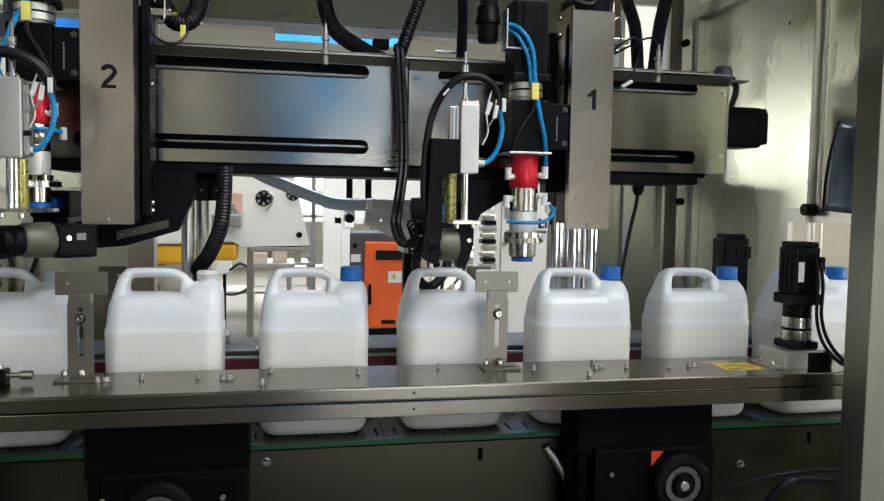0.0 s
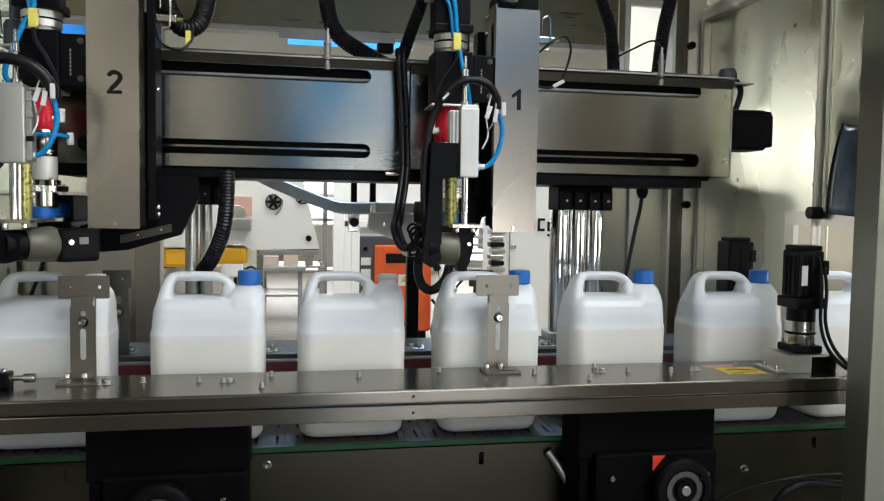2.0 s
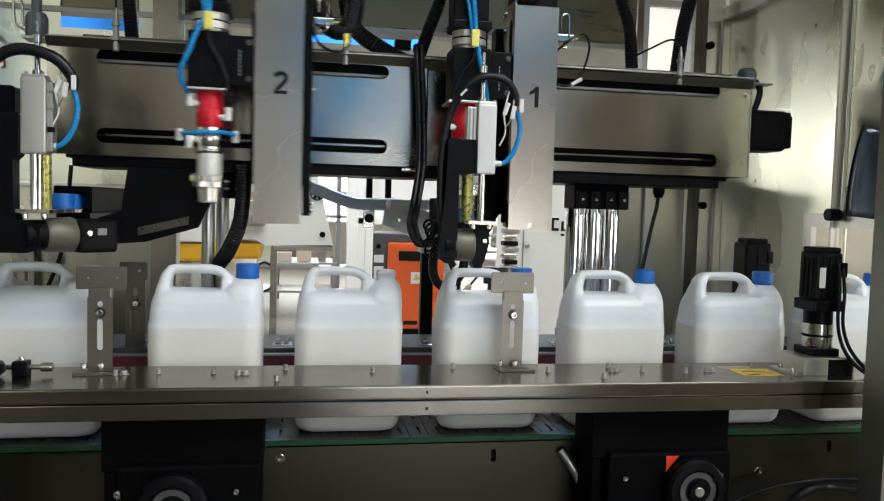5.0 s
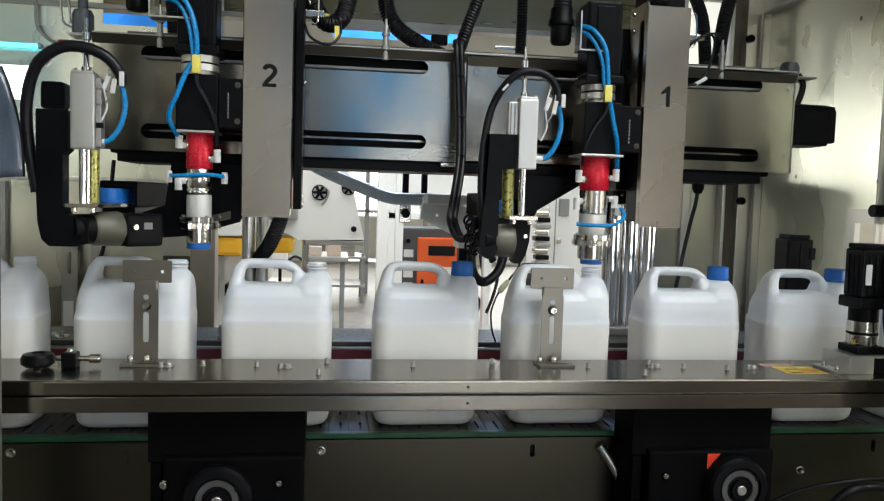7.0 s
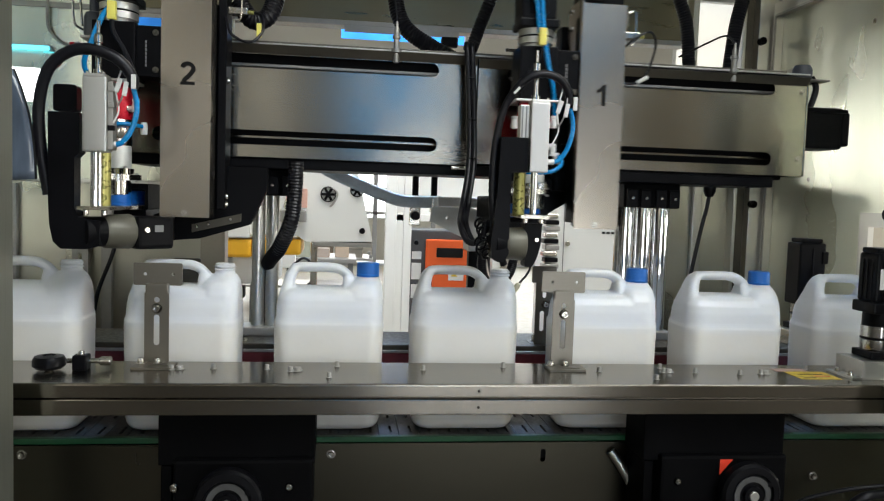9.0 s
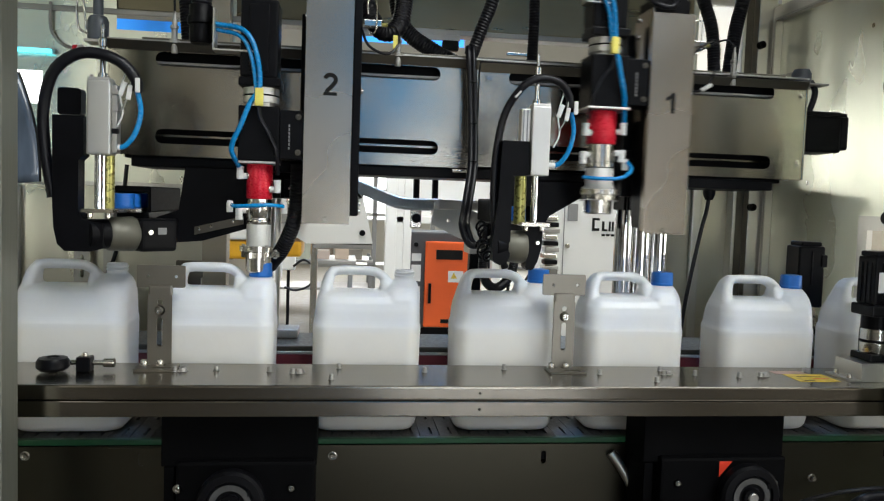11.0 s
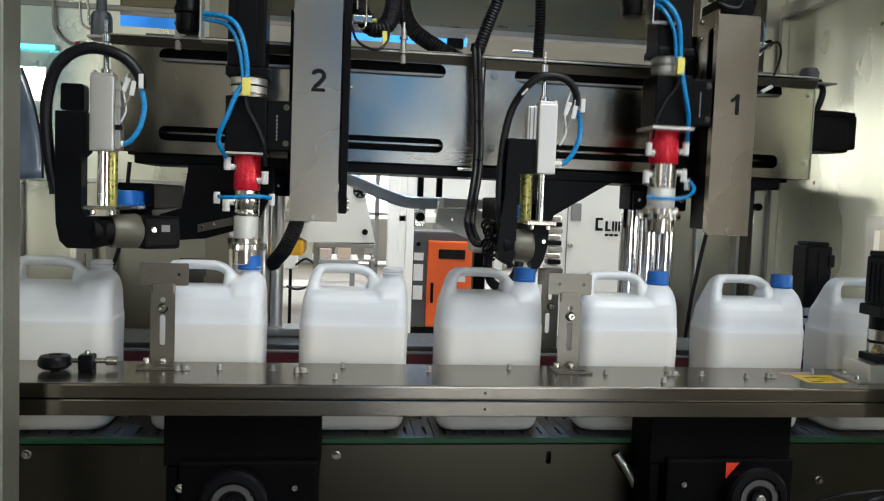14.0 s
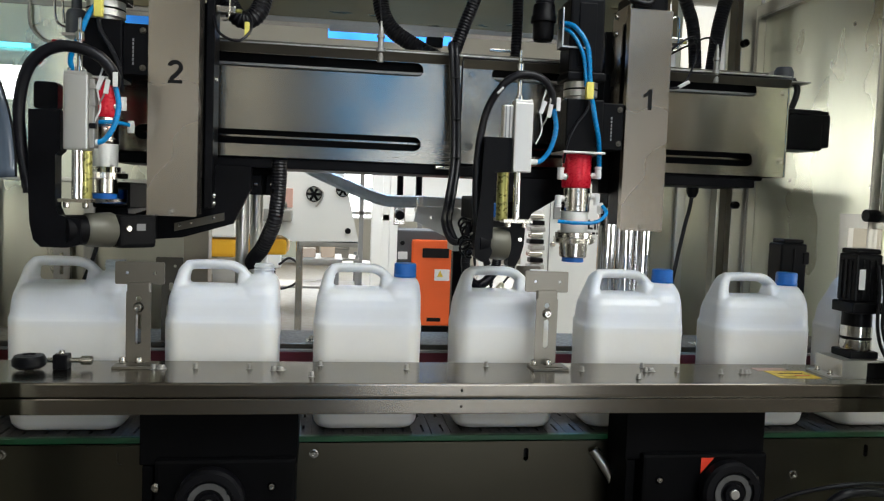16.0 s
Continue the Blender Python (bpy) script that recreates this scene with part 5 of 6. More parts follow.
def cables():
    """Bundles and hoses that hang about the gantry."""
    def h(label, pts, r, ribs=0.0016, name="corrugated_hose", cat="hose", mat=None, group="hanging hoses"):
        ob = part(name, hose(pts, r, 16 if r > 0.01 else 12, 12, ribs, 0.0064 if ribs > 0.001 else 0.004), mat or RUBBER, None, "", True)
        return tagged(ob, label, cat, group)

    h("thick black corrugated hose hanging behind the gantry beam", [(-0.14, 0.27, 1.95), (-0.133, 0.26, 1.80), (-0.111, 0.25, 1.722), (-0.045, 0.24, 1.675), (0.02, 0.24, 1.645)], 0.019)
    h("black corrugated hose coming down at the beam's seam", [(0.085, 0.08, 1.95), (0.066, 0.09, 1.79), (0.038, 0.10, 1.70), (0.020, 0.105, 1.645)], 0.014)
    h("grey-black corrugated hose hanging upright over the beam", [(0.173, 0.20, 1.95), (0.174, 0.20, 1.80), (0.175, 0.20, 1.74), (0.173, 0.20, 1.645)], 0.013)
    global HOSE
    HOSE = h("black corrugated hose bending over the beam", [(0.545, 0.25, 1.98), (0.589, 0.25, 1.842), (0.617, 0.25, 1.764), (0.630, 0.25, 1.645)], 0.016)
    h("black corrugated hose dropping to the beam's end", [(0.72, 0.25, 1.98), (0.698, 0.25, 1.848), (0.681, 0.25, 1.768), (0.668, 0.25, 1.645)], 0.017)
    h("black hose hanging behind the upper beam", [(-0.62, 0.27, 1.98), (-0.60, 0.26, 1.80), (-0.585, 0.25, 1.645)], 0.015)
    h("black hose bent in a loop under the cap track", [(0.126, 0.100, 1.281), (0.129, 0.095, 1.235), (0.122, 0.090, 1.190), (0.105, 0.088, 1.165), (0.085, 0.088, 1.155), (0.066, 0.088, 1.168), (0.058, 0.090, 1.200), (0.066, 0.095, 1.245), (0.087, 0.100, 1.281)], 0.0105, 0.0009)
    p = thing("cable_plug", "cream cable plug on a thin wire under the feeder", "plug")
    plug = part("plug_body", lathe([(0, -0.018), (0.004, -0.018), (0.0065, -0.014), (0.0065, 0.010), (0.0045, 0.016), (0, 0.016)], seg=16), surf("cream_plastic", (0.62, 0.58, 0.42), 0.5), p, smooth=True)
    plug.matrix_local = pose(0.1307, 0.088, 1.1471, 0, 38, 0)
    part("plug_wire", hose([(0.1413, 0.088, 1.1608), (0.1482, 0.088, 1.1695), (0.1556, 0.088, 1.1788), (0.1629, 0.088, 1.1994), (0.15, 0.098, 1.24), (0.14, 0.1, 1.281)], 0.0025, 8), RUBBER, p, smooth=True)
    part("plug_wire", hose([(0.1201, 0.088, 1.1334), (0.1123, 0.088, 1.1168), (0.1046, 0.088, 1.0882), (0.1085, 0.088, 1.0498), (0.12, 0.105, 1.024)], 0.002, 8), RUBBER, p, smooth=True)
    h("thin coiled cable hanging beside the feeder's joint", [(0.112, 0.1, 1.281), (0.1179, 0.088, 1.228), (0.119, 0.088, 1.1958), (0.1146, 0.088, 1.1536), (0.1049, 0.088, 1.1169), (0.0931, 0.088, 1.0866)], 0.0042, 0.0012, "thin_cable", "cable", None, "thin cables")
    h("black ribbed energy hose curving below the beam", [(-0.333, 0.06, 1.40), (-0.333, 0.06, 1.36), (-0.336, 0.06, 1.31), (-0.343, 0.065, 1.272), (-0.366, 0.10, 1.222), (-0.395, 0.20, 1.185), (-0.405, 0.27, 1.15), (-0.405, 0.29, 1.0)], 0.016)
    seam = [(0.0206, 0.104, 1.6488), (0.0203, 0.094, 1.6578), (0.0207, 0.082, 1.6326), (0.0266, 0.074, 1.5287), (0.0263, 0.05, 1.4113), (0.0082, 0.0, 1.319), (-0.0052, -0.07, 1.2891), (0.006, -0.1, 1.257), (0.03, -0.105, 1.262), (0.036, -0.11, 1.3)]
    for dx in (0.0, 0.0105):
        h("shiny black cable bundle running down before the beam's seam", [(x - dx, y - 0.3 * dx, z) for x, y, z in seam], 0.0062, 0.0005, "black_cable", "cable", None, "cables at the seam")
    for k, z in enumerate((1.585, 1.50, 1.42)):
        (x0, y0, z0), (x1, y1, z1) = next(((a, b) for a, b in zip(seam, seam[1:]) if b[2] <= z <= a[2]))
        u = (z - z0) / (z1 - z0)
        tie = part("cable_tie", box(-0.0085, 0.0085, -0.0085, 0.0075, -0.0018, 0.0018, 0.001), BLACKP)
        tie.location = (x0 + (x1 - x0) * u - 0.005, y0 + (y1 - y0) * u - 0.0015, z)
        tagged(tie, "black cable tie round the cables at the seam", "cable tie", "cable ties")
    for k in range(7):
        rr, cx, cz = 0.008 + 0.0025 * (k % 3), 0.014 + 0.0055 * (k % 4), 1.292 - 0.009 * k
        ring = [(cx + rr * math.cos(i * 0.7 + k), -0.112 - 0.006 * math.sin(i * 0.7 + k) - 0.004 * k, cz + 1.15 * rr * math.sin(i * 0.7 + k)) for i in range(9)]
        h("small loop of black wire at the feeder's foot", ring, 0.0022, 0.0, "wire_loop", "wire", DULL if k == 3 else BLACKP, "wire loops")
    h("thin black cable hanging before the rear panel", [(0.658, 0.29, 1.368), (0.655, 0.295, 1.33), (0.648, 0.30, 1.29), (0.626, 0.30, 1.17), (0.615, 0.31, 1.06), (0.612, 0.33, 0.9)], 0.005, 0.0, "thin_cable", "cable", None, "thin cables")
    h("thin black cable hanging by the tan rear post", [(-0.78, 0.50, 1.40), (-0.80, 0.50, 1.2), (-0.845, 0.50, 1.06), (-0.86, 0.5, 0.9)], 0.005, 0.0, "thin_cable", "cable", None, "thin cables")
    g = thing("cable_gland", "black cable gland under the gantry beam", "cable gland")
    part("gland", lathe([(0, 1.362), (0.009, 1.362), (0.015, 1.376), (0.015, 1.386), (0, 1.386)], (0.658, 0.29, 0), seg=20), BLACKP, g, smooth=True)
    h("thin black cables crossing low beside the conveyor", [(0.60, -0.12, 0.72), (0.68, -0.16, 0.78), (0.78, -0.2, 0.815), (0.90, -0.22, 0.82)], 0.004, 0.0, "thin_cable", "cable", None, "thin cables")
    h("thick black cable by the conveyor's end", [(0.72, -0.16, 0.70), (0.75, -0.19, 0.78), (0.80, -0.2, 0.80), (0.90, -0.2, 0.79)], 0.009, 0.0, "thin_cable", "cable", None, "thin cables")


cables()

# ---------------------------------------------------------------- cap supply behind the gantry


def cap_supply():
    c = thing("cap_chute", "bent blue-grey plastic cap chute held on black bars", "chute")
    pts = [(-0.36, 0.55, 1.445), (-0.279, 0.53, 1.400), (-0.19, 0.51, 1.362), (-0.101, 0.5, 1.330), (-0.05, 0.49, 1.326), (0.011, 0.46, 1.327)]
    for dy in (-0.02, 0.02):
        part("chute_side", hose([(x, y + dy, z) for x, y, z in pts], 0.008, 8, 6, flat=2.0), CHUTE, c, smooth=True)
    part("chute_floor", hose([(x, y, z - 0.008) for x, y, z in pts], 0.024, 8, 6, flat=0.2), CHUTE, c, smooth=True)
    for x in (-0.044, 0.007):
        part("hanger_bar", box(x - 0.008, x + 0.008, 0.56, 0.58, 1.31, 1.62, 0.002), BLACK, c)
    part("hanger_cross", box(-0.06, 0.022, 0.30, 0.582, 1.62, 1.635, 0.002), BLACK, c)
    part("chute_clamp", box(-0.012, 0.014, 0.44, 0.5, 1.300, 1.335, 0.002), CHROME, c)
    part("roller", rod(0.012, 0.53, 0.555, (-0.045, 0, 1.288), "y"), BLACKP, c, smooth=True)
    part("roller_plate", box(-0.060, -0.030, 0.55, 0.56, 1.262, 1.32, 0.002), CHROME, c)
    s = thing("cap_sorter", "dull grey metal cap guide sloping to the feeder", "cap guide")
    part("guide_plate", plate([(-0.030, 1.280), (-0.025, 1.316), (0.070, 1.316), (0.10, 1.303), (0.10, 1.208), (0.060, 1.240)], [slot(0.010, 1.290, 0.008, 0.008)], 0.31, 0.33), PALE, s)
    part("guide_top", box(-0.010, 0.09, 0.335, 0.42, 1.316, 1.340, 0.003), WHITEP, s)
    part("guide_leg", box(0.07, 0.10, 0.335, 0.365, 0.0, 1.30, 0.003), BLACK, s)
    part("guide_side", box(0.068, 0.10, 0.33, 0.42, 1.210, 1.303, 0.002), DULL, s)


cap_supply()

# ---------------------------------------------------------------- the factory behind


def white_machine():
    m = thing("white_machine", "white sheet-metal machine with two round fans", "machine")
    part("housing", plate([(-1.0, 1.50), (-0.16, 1.50), (-0.06, 1.075), (-0.44, 1.065), (-0.50, 1.10), (-1.0, 1.10)], [], 3.0, 3.45), WHITE, m)
    part("foot_frame", box(-0.92, -0.86, 3.1, 3.2, 0, 1.10, 0.004), WHITE, m)
    part("foot_frame", box(-0.42, -0.38, 3.1, 3.2, 0, 1.075, 0.004), CHROME, m)
    part("housing_top", box(-1.0, -0.2, 3.1, 3.4, 1.50, 1.9, 0.01), WHITE, m)
    for x, z, r in ((-0.322, 1.342, 0.045), (-0.157, 1.371, 0.040)):
        f = part("fan", lathe([(r, 2.99), (r, 2.998), (r * 0.86, 2.985), (r * 0.86, 2.998)], (x, 0, z), "y", 28), BLACKP, m, "black round fan", True)
        part("fan_hub", rod(r * 0.35, 2.984, 2.999, (x, 0, z), "y"), BLACKP, f, smooth=True)
        for k in range(6):
            b = part("fan_blade", box(r * 0.30, r * 0.84, -0.004, 0.004, -r * 0.16, r * 0.16, 0.002), BLACKP, f)
            b.matrix_local = Matrix.Translation((x, 2.991, z)) @ Matrix.Rotation(radians(60 * k), 4, "Y") @ Matrix.Rotation(radians(25), 4, "X")
    part("port", rod(0.017, 2.99, 3.01, (-0.122, 0, 1.135), "y"), BLACKP, m, smooth=True)
    part("hanging_wire", hose([(-0.30, 2.97, 1.38), (-0.27, 2.96, 1.35), (-0.285, 2.96, 1.30), (-0.31, 2.96, 1.27)], 0.006), DULL, m, smooth=True)
    part("gauge", rod(0.05, 2.94, 2.99, (-0.52, 0, 1.27), "y"), CHROME, m, smooth=True)
    part("pump", box(-0.60, -0.44, 2.9, 2.99, 1.18, 1.25, 0.01), DULL, m)
    part("pink_panel", box(-0.56, -0.44, 2.985, 2.999, 1.26, 1.37, 0.004), surf("pale_pink_plastic", (0.6, 0.36, 0.30), 0.5), m)
    part("ledge", box(-0.40, -0.06, 3.0, 3.3, 1.04, 1.065, 0.004), DULL, m)


white_machine()


def robot_controller():
    c = thing("control_cabinet", "orange and dark grey robot control cabinet on the floor", "cabinet")
    part("cabinet_body", box(0.28, 0.86, 4.52, 5.0, 0.33, 1.09, 0.012), surf("dark_grey_paint", (0.07, 0.07, 0.075), 0.5), c)
    part("cabinet_plinth", box(0.30, 0.84, 4.56, 4.98, 0.06, 0.33, 0.01), BLACKP, c)
    for x in (0.34, 0.80):
        part("castor", rod(0.03, 4.6, 4.64, (x, 0, 0.031), "y"), BLACKP, c, smooth=True)
    d = part("door", box(0.415, 0.865, 4.485, 4.518, 0.34, 1.02, 0.014), ORANGE, c, "orange door")
    part("door_window", box(0.50, 0.71, 4.478, 4.486, 0.88, 0.955, 0.008), INK, d)
    part("door_handle", box(0.445, 0.468, 4.468, 4.486, 0.53, 0.69, 0.005), BLACKP, d)
    part("logo_bar", box(0.55, 0.66, 4.480, 4.4855, 0.375, 0.405), INK, d)
    part("warning_label", plate([(0.62, 0.73), (0.67, 0.73), (0.645, 0.78)], [], 4.480, 4.4855), STICKER, d)
    part("label_field", box(0.60, 0.72, 4.4825, 4.4852, 0.70, 0.79), WHITEP, d)
    for z0, z1 in ((0.70, 0.83), (0.86, 0.92), (0.55, 0.66)):
        part("label_plate", box(0.31, 0.385, 4.512, 4.519, z0, z1), WHITEP, c)
    part("switch", rod(0.018, 4.49, 4.52, (0.34, 0, 0.99), "y"), BLACKP, c, smooth=True)
    part("cable", hose([(0.9, 4.4, 0.9), (0.94, 4.4, 0.6), (0.86, 4.4, 0.35), (0.98, 4.4, 0.1), (1.1, 4.4, 0.02)], 0.014), RUBBER, c, smooth=True)
    part("cable", hose([(0.86, 4.42, 0.6), (0.95, 4.4, 0.45), (0.92, 4.4, 0.2), (0.8, 4.35, 0.02)], 0.012), RUBBER, c, smooth=True)
    f = thing("steel_shelving", "white steel shelving with valves and fins, near the cabinet", "shelving")
    for x0, x1 in ((0.07, 0.15), (0.20, 0.26), (0.86, 0.92), (1.38, 1.46)):
        part("upright", box(x0, x1, 4.05, 4.13, 0, 2.0, 0.006), WHITE, f)
    for z in (1.17, 1.62):
        part("crossbar", box(0.07, 1.46, 4.06, 4.12, z, z + 0.05, 0.005), WHITE, f)
    part("back_sheet", box(0.26, 0.86, 4.12, 4.14, 1.22, 1.62, 0.002), WHITE, f)
    part("side_sheet", box(0.15, 0.20, 4.06, 4.12, 0.0, 1.62, 0.002), WHITE, f)
    for k in range(6):
        part("valve", box(0.95 + 0.06 * k, 0.99 + 0.06 * k, 3.99, 4.06, 1.02 + 0.05 * (k % 3), 1.13 + 0.05 * (k % 2), 0.006), CHROME if k % 2 else BLACKP, f)
    for z in (0.86, 0.92, 0.98, 1.04, 1.10):
        part("fin", box(0.93, 1.30, 3.98, 4.05, z, z + 0.02, 0.004), DULL, f)


robot_controller()


def far_things():
    c = thing("white_cabinet", "tall white electric cabinet with a dark printed mark", "cabinet")
    part("cabinet_body", box(0.90, 1.32, 2.5, 2.95, 0.06, 2.05, 0.008), WHITE, c)
    part("cabinet_plinth", box(0.91, 1.31, 2.53, 2.93, 0.0, 0.06, 0.004), GREYP, c)
    part("printed_mark", plate([(1.095, 1.205), (1.135, 1.205), (1.135, 1.22), (1.108, 1.22), (1.108, 1.262), (1.135, 1.262), (1.135, 1.275), (1.095, 1.275)], [], 2.494, 2.499), INK, c)
    for x0, x1, z0, z1 in ((1.150, 1.163, 1.205, 1.258), (1.164, 1.180, 1.205, 1.216), (1.188, 1.198, 1.205, 1.258), (1.205, 1.215, 1.205, 1.258), (1.222, 1.232, 1.205, 1.258), (1.150, 1.168, 1.178, 1.190), (1.176, 1.194, 1.178, 1.190), (1.202, 1.222, 1.178, 1.190)):
        part("printed_mark", box(x0, x1, 2.494, 2.499, z0, z1), INK, c)
    part("cabinet_vent", box(0.957, 1.012, 2.490, 2.499, 1.255, 1.348, 0.003), GREYP, c)
    part("door_gap", box(0.938, 0.942, 2.496, 2.4995, 0.12, 2.0), GREYP, c)
    part("door_lock", rod(0.012, 2.48, 2.50, (0.96, 0, 1.12), "y"), CHROME, c, smooth=True)
    for k in range(9):
        z = 0.99 + 0.033 * k
        part("terminal_block", box(0.815 + 0.008 * (k % 2), 0.90 - 0.006 * (k % 3), 2.43, 2.50, z, z + 0.024, 0.004), (DULL, BLACKP, CHROME)[k % 3], c)
    part("terminal_rail", box(0.84, 0.90, 2.50, 2.53, 0.96, 1.30, 0.002), ALU, c)
    y = thing("yellow_machine", "low yellow and white machine on posts", "machine")
    part("yellow_cover", box(-1.16, -1.055, 3.0, 3.4, 0.97, 1.062, 0.012), YELLOW, y)
    part("yellow_cover", box(-0.925, -0.75, 2.99, 3.4, 0.965, 1.070, 0.02), YELLOW, y)
    part("yellow_cover", box(-0.745, -0.47, 2.99, 3.4, 0.985, 1.078, 0.02), YELLOW, y)
    part("yellow_rail", box(-1.16, -0.60, 3.02, 3.08, 1.045, 1.068, 0.004), YELLOW, y)
    part("white_body", box(-1.2, -0.62, 3.1, 3.6, 0.80, 0.96, 0.01), WHITE, y)
    part("white_top", box(-0.93, -0.76, 2.98, 3.3, 1.078, 1.20, 0.01), WHITE, y)
    for k in range(5):
        part("pump", box(-1.15 + 0.1 * k, -1.09 + 0.1 * k, 3.0, 3.09, 0.70 + 0.03 * (k % 2), 0.80 + 0.03 * (k % 3), 0.008), (BLACKP, DULL, CHROME)[k % 3], y)
    part("dark_gap", box(-0.93, -0.86, 3.02, 3.4, 0.96, 1.06, 0.004), BLACKP, y)
    for x in (-1.15, -0.75):
        part("leg", box(x - 0.03, x + 0.03, 3.2, 3.26, 0, 0.80, 0.004), GREYP, y)
    t = thing("work_table", "low steel work table with small parts on it", "table")
    part("table_top", box(-1.3, -0.1, 5.6, 6.3, 0.72, 0.76, 0.006), DULL, t)
    for x in (-1.25, -0.15):
        for yy in (5.65, 6.25):
            part("leg", box(x - 0.02, x + 0.02, yy - 0.02, yy + 0.02, 0, 0.72, 0.003), GREYP, t)
    for k in range(6):
        b = thing("parts_box", "small pale cardboard box on the table", "box", group="boxes on the table")
        x = -1.2 + 0.18 * k
        part("carton", box(x, x + 0.13, 5.7 + 0.05 * (k % 3), 5.9 + 0.05 * (k % 3), 0.76, 0.84 + 0.03 * (k % 4), 0.004), surf("carton_%d" % k, (0.34 + 0.05 * (k % 3), 0.31 + 0.03 * (k % 2), 0.25), 0.7), b)
    s = thing("steel_rack", "grey steel racking by the hall wall", "rack")
    for x in (-0.6, 0.2, 1.0):
        part("upright", box(x - 0.03, x + 0.03, 9.0, 9.06, 0, 2.6, 0.003), GREYP, s)
    for z in (0.4, 1.1, 1.8):
        part("shelf", box(-0.6, 1.0, 9.0, 9.5, z, z + 0.04, 0.003), DULL, s)
    r = thing("low_rack", "low steel rack with crates along the hall", "rack")
    for z in (0.20, 0.55):
        part("shelf", box(-2.3, 0.15, 8.0, 8.7, z, z + 0.03, 0.004), DULL, r)
    for x in (-2.27, -1.1, 0.12):
        for yy in (8.03, 8.67):
            part("post", box(x - 0.02, x + 0.02, yy - 0.02, yy + 0.02, 0, 0.62, 0.003), GREYP, r)
    rnd = random.Random(4)
    x = -2.2
    while x < 0.0:
        w = rnd.uniform(0.16, 0.34)
        k = thing("crate", "dull brown or grey crate on the low rack", "crate", group="crates on the rack")
        mat = (CRATE, CRATEB, GREYP)[rnd.randrange(3)]
        top = 0.58 + rnd.uniform(0.12, 0.27)
        part("crate_body", box(x, x + w, 8.08, 8.5, 0.58, top, 0.006), mat, k)
        part("crate_rim", box(x - 0.008, x + w + 0.008, 8.072, 8.508, top - 0.03, top - 0.008, 0.004), mat, k)
        x += w + rnd.uniform(0.03, 0.09)
    st = thing("small_stand", "round-footed instrument stand with a curled cable", "stand")
    part("stand_pole", rod(0.012, 0.0, 0.82, (-0.62, 4.2, 0)), BLACKP, st, smooth=True)
    part("stand_foot", rod(0.09, 0.0, 0.02, (-0.62, 4.2, 0)), BLACKP, st, smooth=True)
    part("stand_head", box(-0.69, -0.57, 4.15, 4.25, 0.80, 0.95, 0.01), WHITE, st)
    part("stand_cable", hose([(-0.58, 4.15, 0.83), (-0.50, 4.1, 0.88), (-0.42, 4.1, 0.80), (-0.46, 4.1, 0.70), (-0.56, 4.1, 0.66), (-0.64, 4.1, 0.68)], 0.009), RUBBER, st, smooth=True)
    l = thing("lamp_strip", "cyan glowing lamp tube on the rear sheet", "lamp")
    part("tube_lamp", box(-1.20, -1.008, 0.632, 0.642, 1.686, 1.698, 0.002), CYAN, l)
    part("lamp_rail", box(-1.21, -1.0, 0.642, 0.6515, 1.688, 1.700, 0.001), DULL, l)
    l = thing("cable_plug", "black plug and lamp rail under the machine's header", "plug")
    part("end_plug", box(0.020, 0.066, 0.615, 0.640, 1.752, 1.781, 0.006), BLACKP, l, "black plug")
    part("lamp_rail", box(-0.245, 0.072, 0.641, 0.646, 1.783, 1.80, 0.001), DULL, l)
    v = thing("air_valve", "small red air valve with a grey pipe on the rear sheet", "valve")
    part("valve_body", box(-0.955, -0.925, 0.628, 0.651, 1.690, 1.712, 0.004), RED, v)
    part("valve_knob", rod(0.010, 0.612, 0.630, (-0.928, 0, 1.701), "y"), WHITEP, v, smooth=True)
    part("valve_pipe", hose([(-0.958, 0.640, 1.705), (-0.985, 0.640, 1.715), (-1.01, 0.640, 1.75), (-1.012, 0.640, 1.82)], 0.004, 8), DULL, v, smooth=True)
    part("valve_body", box(-1.000, -0.985, 0.636, 0.651, 1.650, 1.672, 0.003), RED, v)


far_things()

# ---------------------------------------------------------------- jugs and caps


